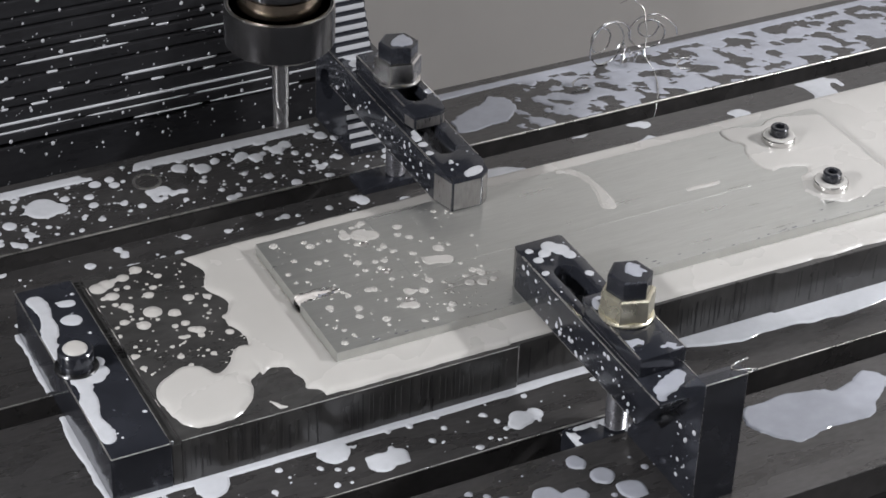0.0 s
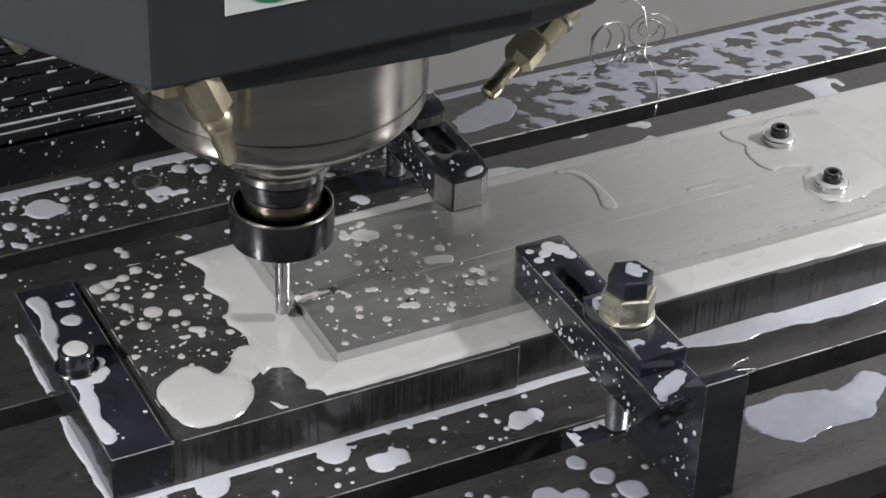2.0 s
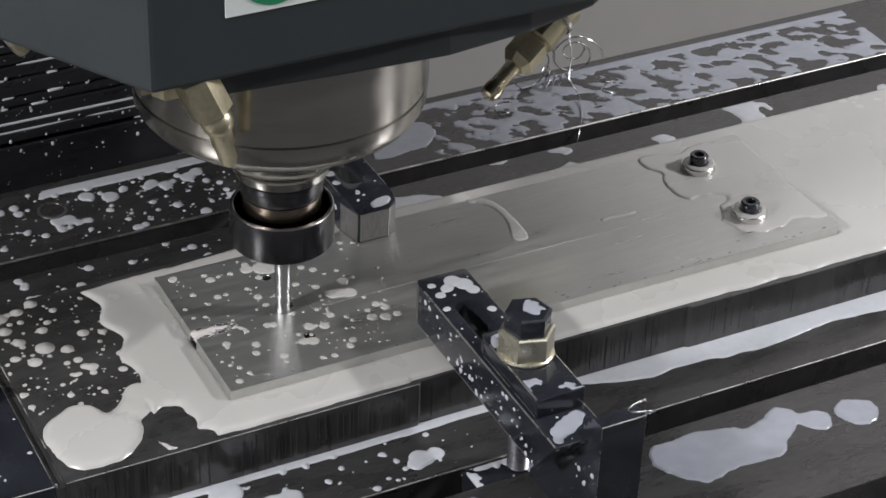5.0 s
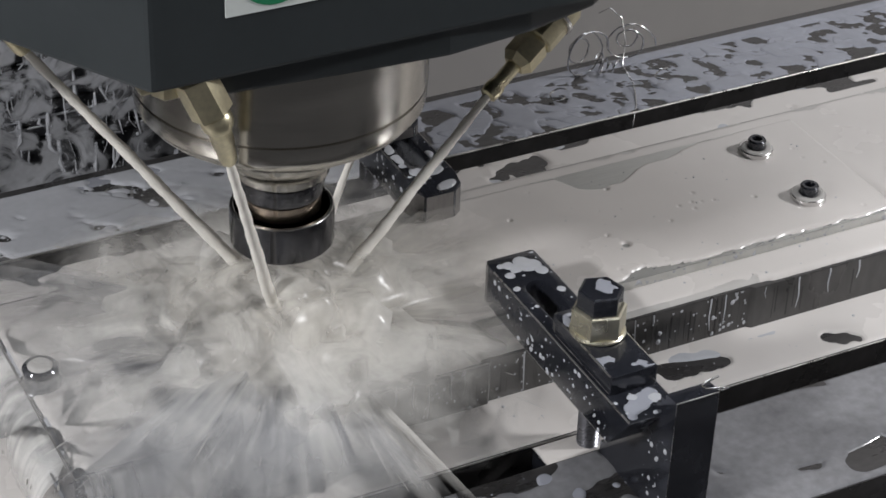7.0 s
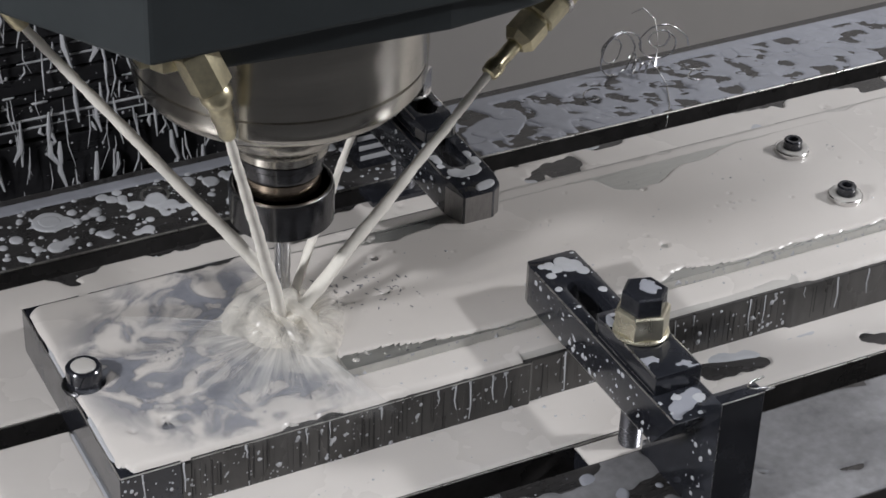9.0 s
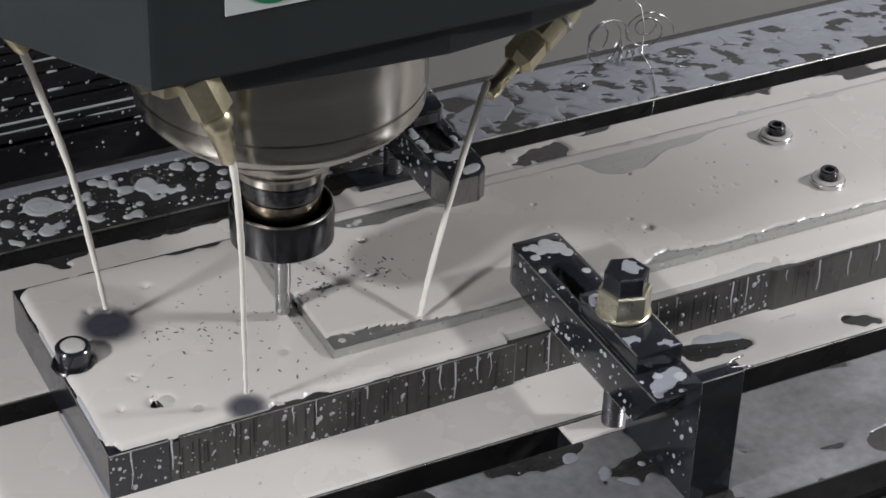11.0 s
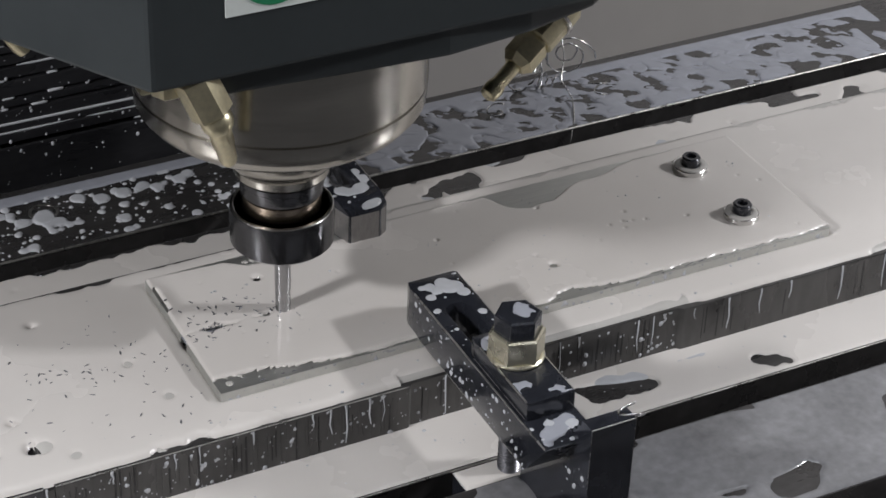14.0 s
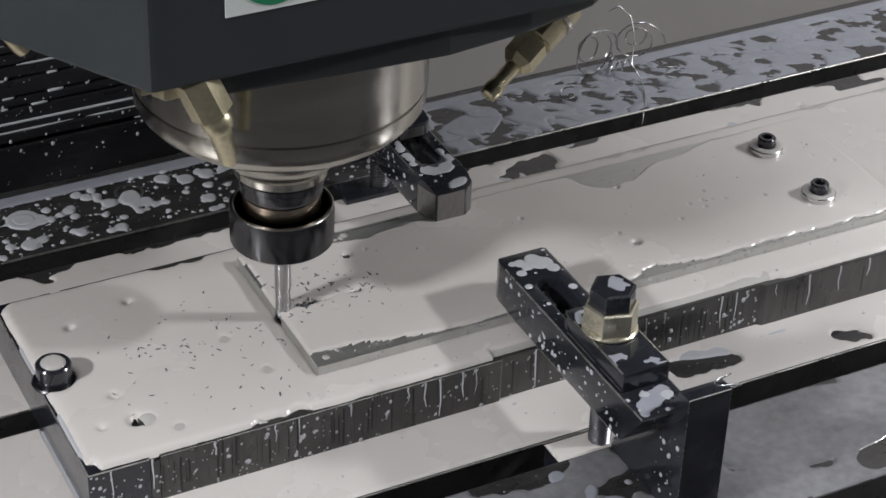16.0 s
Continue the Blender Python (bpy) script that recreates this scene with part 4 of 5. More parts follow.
liquid("coolant_puddle", -200, 480, -59, -20, 0.8, front_strip, 0.7, "drops of milky coolant on the table in front of the fixture plate", -31.98, mat=M_DROP)


def near_strip(X, Y):
    pool = blobs(X, Y, [(182, -92, 9), (190, -96, 13), (203, -97, 14), (217, -99, 13), (230, -101, 11), (192, -106, 9), (243, -93, 7), (250, -88, 5), (262, -98, 8), (285, -100, 10)], 3, 5, 91)
    F = blobs(X, Y, scatter(120, -150, 140, -144, -78, 0.4, 2.8, 53) + [(60, -100, 7), (72, -105, 6), (90, -98, 6), (98, -112, 7), (40, -95, 4), (84, -84, 5)], 0.7, 3, 29)
    return np.minimum(np.maximum(F, pool), np.minimum(Y + 145, -75 - Y))


liquid("coolant_puddle", -180, 420, -146, -74, 0.9, near_strip, 0.7, "milky coolant pool and drops on the front strip of the table", -31.98, mat=M_THIN)


# drops on the clamps' faces
def clamp_drops(x0, x1, y0, y1, z, spots, seed, n, keep):
    F = lambda X, Y: np.minimum(blobs(X, Y, spots + scatter(n, x0, x1, y0, y1, 0.3, 1.5, seed), 0.5, 2.0, seed), keep(X, Y))
    liquid("coolant_drops", x0, x1, y0, y1, 0.5, F, 0.6, "white coolant drops on a black clamp", z, mat=M_DROP)


def keep_front(X, Y):
    slot = np.maximum(np.abs(X - 114.5) - 6.8, np.maximum(Y + 7.4, -96.6 - Y))
    plate = np.where(Y < -45, np.where(Y > -101, -9, 9), 9)
    return np.minimum(np.minimum(np.minimum(X - 102, 127 - X), np.minimum(14.0 - Y, Y + 120)), np.minimum(slot, plate))


clamp_drops(101, 128, -121, 15, 23.02, [(117, 8, 4.4), (121, 4, 4.6), (123, -2, 3.2), (112, 4, 3.2), (107, 0, 2.6), (106, 9, 2.0), (104.5, -11, 1.8), (124, -19, 2.2)], 61, 30, keep_front)


liquid("coolant_film", 102, 127, -121, -101, 0.5, lambda X, Y: np.minimum(blobs(X, Y, [(121, -105, 3.4), (117, -108, 4.4), (112, -111, 4.4), (107, -113, 3.6), (104, -118, 2.2)], 1.0, 3.0, 63), keep_front(X, Y)), 0.4, "thin bluish coolant on the heel of a black clamp", 23.02, mat=M_THIN)


def keep_rear(X, Y):
    slot = np.maximum(np.abs(X - 113.5) - 6.8, np.maximum(107.4 - Y, Y - 196.6))
    plate = np.where(Y > 137, np.where(Y < 206, -9, 9), 9)
    return np.minimum(np.minimum(np.minimum(X - 101.5, 125.5 - X), np.minimum(Y - 98, 233 - Y)), np.minimum(slot, plate))


clamp_drops(100, 127, 97, 234, 21.52, [(103.5, 128, 3), (104, 121, 2.6), (106, 133, 3), (103.5, 112, 2), (110, 224, 6), (118, 220, 6), (108, 214, 4), (106, 206, 3)], 67, 45, keep_rear)


nose = pose(113.5 * MM, 96 * MM, 21.6 * MM, 22.8)
liquid("coolant_drops", -12, 12, -9.5, 1, 0.5, lambda X, Y: np.minimum(blobs(X, Y, [(4, -6.2, 2.4), (7, -5.8, 2.4), (1, -6.6, 1.8), (9, -5.2, 1.6), (-6, -2, 0.8), (-2, 0, 0.6)], 0.6, 1.0, 3), Y + 9), 0.6, "coolant drop on the nose of a black clamp", at=nose, mat=M_DROP)


def side_drops(x, y0, y1, z0, z1, seed, n):
    F = lambda X, Y: np.minimum(blobs(X, Y, scatter(n, y0, y1, z0, z1, 0.3, 1.5, seed), 0.4, 1.0, seed), np.minimum(np.minimum(X - y0, y1 - X), np.minimum(Y - z0, z1 - Y)) - 0.6)
    m = Matrix(((0, 0, -1, x * MM), (-1, 0, 0, 0), (0, 1, 0, 0), (0, 0, 0, 1)))
    G = lambda X, Y: F(-X, Y)
    liquid("coolant_drops", -y1, -y0, z0, z1, 0.5, G, 0.5, "white coolant drops on the side of a black clamp", at=m, mat=M_DROP)


side_drops(100.98, -104, 6, 0, 22, 71, 90)
side_drops(100.48, 102, 232, 0, 21, 73, 90)
side_drops(116.48, -131, -112, -30, 12, 75, 26)
for zx, zy, zz, rr in ((115.5, -67, 56.5, 7.4), (114, 173, 55.3, 7.6)):
    liquid("coolant_drops", zx - 9, zx + 9, zy - 9, zy + 9, 0.5, lambda X, Y: np.minimum(9.0 - np.hypot(X - zx, Y - zy), rr - 2.4 - np.hypot(X - zx - 1.2, Y - zy + 0.8) + 9 * fnoise(X, Y, 7, int(rr * 10))), 0.6, "thin coolant standing on a hexagon head", zz, mat=M_THIN)


liquid("coolant_puddle", 0.2, 22, 43.8, 51.6, 0.5, lambda X, Y: 2 + 3 * fnoise(X, Y, 5, 3), 0.6, "milky coolant standing in the milled slot", -3.0, mat=M_THIN)


# ---------------------------------------------------------------- coolant that floods the fixture, rising from below each surface
def flood_alu(X, Y):
    wob = fnoise(X, Y, 14, 101)
    F = 6 + 0 * X
    bare = np.interp(X, (0, 15, 29, 43, 57, 100, 173, 188, 200, 214, 262, 282, 340), (11.5, 10, 8, 5.5, 1.5, 1.2, 1, 7, 4.5, 1.5, 2, 1, 1))
    front = Y - 0.4 - bare * (1 + 0.9 * wob) - 2.5 * fnoise(X, Y, 6, 103) - 0.6
    dry = np.interp(X, (0, 40, 50, 63, 80, 104, 120, 186, 193, 204, 214, 226, 240, 254, 277, 340), (1, 2, 10, 12, 8, 7, 1, 1, 12, 21, 20, 13, 10, 8, 1, 0.6))
    back = 99.3 - Y - dry * (1 + 0.5 * wob) - 1.6 * wob
    patch = blobs(X, Y, scatter(7, 140, 330, 10, 80, 0.4, 1.6, 113), 0.4, 2, 111)
    pits = blobs(X, Y, scatter(26, 10, 330, 8, 92, 0.3, 1.0, 79), 0.3, 1, 3)
    F = np.minimum(np.minimum(F, front), np.minimum(back, -patch))
    holes = np.minimum(np.hypot(X - 50, Y - 77.7), np.hypot(X - 190, Y - 28)) - 2.6
    path = np.where(X < 52, np.abs(Y - 48) - 1.0 + 6 * fnoise(X, Y, 7, 105), 9)
    return np.minimum(np.minimum(np.minimum(F, path), -pits), np.minimum(holes, np.minimum(X - 0.5 - 2.0 * (wob > 0.12), 339 - X)))


liquid("coolant_flood", 0, 340, 0, 100, 0.8, flood_alu, 0.6, "sheet of milky coolant flooding the aluminium workpiece", 0.75, low=-2.2, mat=M_FLOOD)


def flood_fixture(X, Y):
    wob = fnoise(X, Y, 14, 121)
    rim = np.minimum(np.minimum(X + 119.5, Y + np.where((X > 82) & (X < 240), 19.4, 22.2)), 116.2 - Y) - 0.3 - 1.2 * (wob + 0.5) - 14 * np.clip(fnoise(X, 0 * Y, 17, 127) - 0.10, 0, 1)
    corner = np.hypot(X + 120, Y + 23) - 7 - 10 * wob
    rear = np.where((X < -108) & (Y > 105), 11.5 - np.hypot(X + 108, Y - 105), 9)
    corner = np.minimum(corner, rear)
    screw = np.hypot(X + 112.2, Y - 48) - 8.6
    pits = blobs(X, Y, [(-88, 4, 3), (-84, 2, 2.5)] + scatter(7, -110, -10, -15, 110, 0.3, 1.2, 83), 0.4, 2, 3)
    inside = np.maximum(np.maximum(-1.5 - X, X - 341.5), np.maximum(-1.0 - Y, Y - 101.0))
    return np.minimum(np.minimum(np.minimum(rim, corner + 0 * X), np.minimum(screw, -pits)), inside + 2.2)


liquid("coolant_flood", -121, 556, -23, 117, 0.8, flood_fixture, 2.2, "sheet of milky coolant flooding the fixture plate", -6.2, low=-4.8, mat=M_FLOOD)


def flood_rear(X, Y):
    n = fnoise(X + 0.5 * Y, Y, 13, 131)
    wet = (n + np.where(X > 140, -0.05, -0.6)) * 10
    band = np.minimum(Y - 238 + 2 * n, 3.0)
    hole = np.hypot(X + 13, Y - 225.5) - 8.6
    return np.minimum(np.minimum(np.maximum(wet, band), hole), np.minimum(Y - 188.6, 246.5 - Y))


def flood_middle(X, Y):
    n = fnoise(X, Y, 26, 141)
    return np.minimum(np.maximum((n + np.where(X > 140, 0.24, 0.33)) * 14, 128 + 10 * n - Y), np.minimum(Y - 65, 171.5 - 12 * np.clip(n * 4, 0, 1) - Y))


def flood_front(X, Y):
    n = fnoise(X, Y, 24, 151)
    bare = blobs(X, Y, [(180, -37, 6), (190, -36, 8), (200, -38, 7), (208, -43, 4), (268, -46, 4), (275, -50, 4), (281, -54, 3), (174, -32, 3)], 2, 6, 153)
    F = np.maximum((n + np.where(X > 150, 0.30, 0.34)) * 14, Y + 34 + 10 * n)
    return np.minimum(np.minimum(F, -bare), np.minimum(Y + 57.6, -20 - Y))


def flood_near(X, Y):
    n = fnoise(X, Y, 26, 161)
    pool = 26 - np.hypot((X - 212) * 0.45, Y + 100)
    return np.minimum(np.maximum((n + 0.07) * 14, pool), np.minimum(Y + 145, -75 - Y))


for fn, y0, y1, fm in ((flood_rear, 187.5, 247, M_THIN), (flood_middle, 64, 172.5, M_FLOOD), (flood_front, -59, -19, M_FLOOD), (flood_near, -146, -74, M_GREYFILM)):
    liquid("coolant_flood", -260, 540, y0, y1, 1.0, fn, 0.6, "film of milky coolant with bare patches on the machine table", -31.7, mat=fm, low=-3.0)


SPATTER = [(-14, 220, 6.6), (-74, 222, 6.6), (-61, 217, 3), (-55, 219, 2.2), (-49, 221, 3.6), (-36, 230, 3.4), (-31, 225, 2.4), (-26, 219, 4.4), (-28, 195, 3.6), (-34, 194, 2.4), (-49, 198, 3.6), (-53, 201, 2.4), (-77, 198, 5), (-70, 200, 3.4), (25, 203, 4.2), (33, 227, 5), (30, 216, 3)]
liquid("coolant_drops", -110, 60, 187.5, 247, 0.7, lambda X, Y: np.minimum(blobs(X, Y, SPATTER + scatter(60, -110, 60, 190, 245, 0.4, 1.6, 211), 1.0, 3.0, 213), np.minimum(Y - 189, 246 - Y)), 0.8, "large drops of milky coolant left on the rear strip", -31.9, mat=M_DROP, low=-3.0)


def flood_end(X, Y):
    n = fnoise(X, Y, 22, 171)
    return np.minimum((n + 0.42) * 14, np.minimum(np.minimum(Y + 20.2, 48.4 - Y + 3 * np.minimum(n, 0)), -121.2 - X + 1.2 * np.minimum(n, 0)))


liquid("coolant_flood", -300, -121, -21, 49, 0.9, flood_end, 0.6, "sheet of milky coolant on the table beside the end block", -31.7, mat=M_FLOOD, low=-3.0)


liquid("coolant_puddle", 90, 134, -77, -59, 0.7, lambda X, Y: np.minimum(0.4 + 16 * fnoise(X, Y, 10, 5) - np.abs(X - 108) * 0.12, np.minimum(np.minimum(X - 90.6, 133.4 - X), np.minimum(Y + 73.0, -60.0 - Y))), 0.6, "coolant lying on the T-nut block", -32.98, mat=M_DROP)


liquid("coolant_flood", 90, 134, -77, -59, 0.7, lambda X, Y: np.minimum(2 + 8 * fnoise(X, Y, 12, 9), np.minimum(np.minimum(X - 90.6, 133.4 - X), np.minimum(Y + 73.2, -59.8 - Y))), 0.8, "milky coolant flooding the T-nut block", -32.7, mat=M_FLOOD, low=-2.6)


# coolant on the washers' shoulders
for sx, sy in ((301.1, 77.0), (300.7, 26.6)):
    liquid("coolant_drops", sx - 10, sx + 10, sy - 10, sy + 10, 0.5, lambda X, Y: np.minimum(8.6 - np.hypot(X - sx, Y - sy), np.hypot(X - sx, Y - sy) - 5.0) + 1.6 * fnoise(X, Y, 6, 4), 0.7, "coolant lying on a washer", 4.18)


def build_bubbles():
    g = random.Random(55)
    bm = None
    for _ in range(150):
        x, y = (g.uniform(10, 330), g.uniform(8, 92)) if g.random() < 0.5 else (g.uniform(-85, 300), g.choice((g.uniform(-18, -3), g.uniform(-48, -28))))
        z = 1.2 if 0 < x < 340 and 0 < y < 100 else (-4.2 if y > -22 else -31.2)
        b2 = bmesh.new()
        bmesh.ops.create_icosphere(b2, subdivisions=1, radius=0.35 + 0.7 * g.random() ** 3, matrix=Matrix.Translation((x, y, z)))
        bm = merge(bm, b2)
    ob = tagged(part("coolant_bubbles", bm, M_DROP, None, "", 80), "small bubbles floating on the milky coolant", "coolant", kind="stuff")
    RISES.append((ob, -5.0, 0.0))


build_bubbles()


PIT_A, PIT_B = (-89, 70), (-52.5, -16)
# patches that the jets scour thin
M_SCOURED = soft_film("scoured_sheet", (0.30, 0.315, 0.365), 42.0, (0.41, 0.60), (-45, 45), (48, 84), 0.85)
SCOUR = liquid("coolant_film", -118, 4, -20, 114, 1.5, lambda X, Y: 3 + 6 * fnoise(X, Y, 20, 171) + np.minimum(np.minimum(X + 114, 2 - X), np.minimum(Y + 17, 110 - Y)) * 0.4, 0.2, "thin bluish film where the jets scour the fixture plate", 0, mat=M_SCOURED, rides=False)


M_PIT = soft_film("struck_spot", (0.085, 0.09, 0.115), 70.0, (0.18, 0.42), PIT_A, (7, 18), 0.95)
M_PIT_FRONT = soft_film("struck_spot_front", (0.085, 0.09, 0.115), 70.0, (0.18, 0.42), PIT_B, (4, 13), 0.85)
PIT = liquid("coolant_film", PIT_A[0] - 20, PIT_A[0] + 20, PIT_A[1] - 19, PIT_A[1] + 19, 0.7, lambda X, Y: 18 - np.hypot(X - PIT_A[0], Y - PIT_A[1]) + 4 * fnoise(X, Y, 9, 7), 0.25, "thin spot where the falling stream strikes the plate", 0, mat=M_PIT, rides=False)
PIT_FRONT = liquid("coolant_film", PIT_B[0] - 15, PIT_B[0] + 15, PIT_B[1] - 5, PIT_B[1] + 14, 0.7, lambda X, Y: 13 - np.hypot(X - PIT_B[0], Y - PIT_B[1]) + 4 * fnoise(X, Y, 9, 8), 0.25, "thin spot where a stream strikes the plate's front", 0, mat=M_PIT_FRONT, rides=False)
FOAM = liquid("coolant_film", -260, 150, 187.8, 246.5, 0.9, lambda X, Y: np.minimum((fnoise(X + 0.7 * Y, Y, 15, 181) + 0.17) * 11, np.minimum(Y - 188.6, 246 - Y)), 0.9, "foamy film of coolant washing over the rear strip of the table", 0, mat=M_DROP, rides=False)


# drips that come with the flood, hanging on the fixture plate's edge
def build_drips():
    g = random.Random(77)
    bm = None
    x = -110.0
    while x < 400:
        ln = g.uniform(6, 25)
        y = -21.5 if 86.5 < x < 234 else -23.4
        r = g.uniform(0.25, 0.6)
        bm = tube([(x, y + 0.4, -7.2), (x + g.uniform(-0.4, 0.4), y - 0.1, -9), (x + g.uniform(-0.8, 0.8), y - 0.1, -7 - ln * 0.6), (x + g.uniform(-0.8, 0.8), y, -7 - ln)], [r * 1.5, r, r * 0.8, r * 0.5], 6, bm)
        x += g.uniform(6, 34)
    ob = tagged(part("coolant_drips", bm, M_DROP, None, "", 60), "thin runs of milky coolant down the fixture plate's edge", "coolant", kind="stuff")
    RISES.append((ob, "back", 2.0))


build_drips()


def front_drops(y, x0, x1, z0, z1, seed, n, label):
    """Drops and short runs on an upright face that looks towards -y."""
    spots = scatter(n, x0, x1, z0, z1, 0.2, 1.1, seed, 6.0)
    F = lambda X, Y: np.minimum(blobs(X, Y * 0.8, [(a, b * 0.8, r) for a, b, r in spots], 0.35, 1.2, seed), np.minimum(Y - z0, z1 - Y))
    m = Matrix(((1, 0, 0, 0), (0, 0, -1, y * MM), (0, 1, 0, 0), (0, 0, 0, 1)))
    ob = liquid("coolant_drops", x0, x1, z0, z1, 0.6, F, 0.4, label, at=m, mat=M_DROP, rides=False)
    RISES.append((ob, "back", 2.0))


front_drops(-23.45, -120, 84, -31, -7.4, 201, 200, "white coolant drops on the front of the fixture plate")
front_drops(-21.75, 88, 233, -31, -7.4, 203, 100, "white coolant drops on the front of the fixture plate")
front_drops(-0.1, 2, 338, -5.4, -0.6, 205, 160, "bubbles of coolant clinging to the workpiece's edge")


def flooded_clamp(x0, x1, y0, y1, z, spots, seed, keep):
    F = lambda X, Y: np.minimum(blobs(X, Y, spots + scatter(40, x0, x1, y0, y1, 0.3, 1.6, seed), 0.6, 3.0, seed), keep(X, Y))
    liquid("coolant_drops", x0, x1, y0, y1, 0.5, F, 0.6, "fresh bluish coolant left on a black clamp", z, mat=M_DROP, low=-2.4)


flooded_clamp(101, 128, -121, 15, 23.05, [(121, -110, 3.4), (112, -106, 2.6), (110, 8, 3), (118, 4, 4)], 207, keep_front)
flooded_clamp(100, 127, 97, 234, 21.55, [(108, 104, 4), (112, 101, 4), (118, 103, 4), (122, 110, 4), (121, 118, 3), (105, 118, 3)], 209, keep_rear)
for yy, sx0, sx1, sy0, sy1, sz, sslot in ((-67, 103.8, 126.2, -100, -47.5, 33.05, (-80, -52)), (173, 104.8, 124.2, 138, 204, 32.65, (146, 190))):
    liquid("coolant_film", sx0, sx1, sy0, sy1, 0.5, lambda X, Y: np.minimum(np.minimum((fnoise(X, Y, 11, int(sz)) - 0.12) * 12, np.hypot(X - (sx0 + sx1) / 2, Y - yy) - 12.6), np.minimum(np.maximum(np.abs(X - (sx0 + sx1) / 2) - 6.6, np.maximum(sslot[0] - 0.5 - Y, Y - sslot[1] - 0.5)), np.minimum(np.minimum(X - sx0, sx1 - X), np.minimum(Y - sy0, sy1 - Y)))), 0.4, "thin bluish coolant on a black spacer", sz, mat=M_THIN)


def build_flecks():
    g = random.Random(91)
    bm = None
    for _ in range(170):
        if g.random() < 0.6:
            x, y, z = g.gauss(-45, 26), g.gauss(38, 24), -3.95
            if x > -3 or x < -112 or y < -14 or y > 110:
                continue
        else:
            x, y, z = g.uniform(2, 58), 48 + g.gauss(4, 11), 1.42
        r = g.uniform(0.35, 0.9)
        b2 = bmesh.new()
        bmesh.ops.create_icosphere(b2, subdivisions=1, radius=r, matrix=Matrix.Translation((x, y, z)) @ Matrix.Rotation(g.uniform(0, 3), 4, "Z") @ Matrix.Diagonal((g.uniform(0.8, 2.4), 0.6, 0.3, 1)))
        bm = merge(bm, b2)
    ob = tagged(part("metal_flecks", bm, M_FLECK, None, "", 0), "fine grey aluminium flecks floating on the coolant", "metal flecks", kind="stuff")
    RISES.append((ob, -5.0, 0.0))


build_flecks()

# ---------------------------------------------------------------- coolant jets, slipping out of their nozzles along their own line
JETS = []


def build_jet(tip, hit, r, label):
    """A jet in short lengths that wait in the nozzle, shoot out one after another and run on into the tray."""
    a, b = Vector(tip), Vector(hit)
    d = (b - a).normalized()
    total, n = (b - a).length + 6, 8
    seg = total / n
    jet = new("coolant_jet")
    jet.empty_display_size = 0.01
    tagged(jet, label, "coolant jet", "coolant jets")
    jet.matrix_world = Matrix.Translation(a * MM) @ d.to_track_quat("-Z", "Y").to_matrix().to_4x4()
    g = random.Random(int(tip[0]))
    wave = lambda u: (0.35 * math.sin(u * 21 + tip[0]) * u, 0.35 * math.cos(u * 17) * u)
    thick = lambda u: r * (0.80 + 0.52 * u + 0.06 * math.sin(u * 60 + tip[0]) + 0.05 * math.sin(u * 190))
    lengths = []
    for k in range(n):
        pts, rad = [], []
        for q in range(9):
            u = (k + q / 8 * 1.02) / n
            wx, wy = wave(u)
            pts.append((wx, wy, -seg * q / 8 * 1.02))
            rad.append(thick(u))
        lengths.append(part("jet_length", tube(pts, rad, 12), M_JET, jet, "", 60))
    JETS.append((jet, seg, lengths))


HIT = (-13, 30, -4)
build_jet((119.5, 80.2, 70.3), (-8, 27, -4), 2.7, "strong white jet of coolant from a brass nozzle")
build_jet((-59.4, -20, 132.5), (-16, 29, -4), 2.6, "strong white jet of coolant beside the spindle nose")
build_jet((-114.6, 80, 146), (-8.5, 50, -3), 2.6, "strong white jet of coolant slanting to the cutter")
build_jet((86, 128, 72), (-6, 40, -4), 1.8, "white jet of coolant from behind the spindle")

STREAMS = []


def build_stream(points, r, label, times):
    """A weak falling stream: it drops out of its nozzle, stands, and falls away."""
    pts = [Vector(points[0])]
    P = [Vector(p) for p in points]
    for i in range(len(P) - 1):
        p0, p1, p2, p3 = P[max(i - 1, 0)], P[i], P[i + 1], P[min(i + 2, len(P) - 1)]
        for k in range(1, 9):
            u = k / 8
            pts.append(0.5 * ((2 * p1) + (p2 - p0) * u + (2 * p0 - 5 * p1 + 4 * p2 - p3) * u * u + (3 * p1 - p0 - 3 * p2 + p3) * u ** 3))
    base = pts[0].copy()
    g = random.Random(len(pts))
    ob = part("coolant_stream", tube([p - base for p in pts], [r * (1 - 0.35 * i / len(pts)) * g.uniform(0.85, 1.15) for i in range(len(pts))], 10), M_JET, None, "", 60)
    tagged(ob, label, "coolant stream", "coolant streams")
    STREAMS.append((ob, base, times))
build_stream([(-119, 80, 146), (-111, 79, 118), (-100, 77, 74), (-93.5, 74, 32), (-89, 71, -5.0)], 2.0, "thin white stream of coolant falling onto the fixture plate", (10.0, 10.4, 13.15, 13.6))
build_stream([(-59.4, -20, 132.5), (-57.5, -23, 110), (-55.5, -22, 75), (-54, -19, 30), (-52.5, -16, -4.5)], 1.7, "thin white stream of coolant falling past the spindle nose", (10.0, 10.4, 12.15, 12.5))
build_stream([(118, 80, 69), (104, 66, 58), (84, 46, 38), (60, 22, 10), (46, 6, -6)], 1.9, "thin white coolant stream falling in an arc from a nozzle", (10.0, 10.4, 11.35, 11.7))

# ---------------------------------------------------------------- spray thrown up where the jets strike
SPLASHES = []


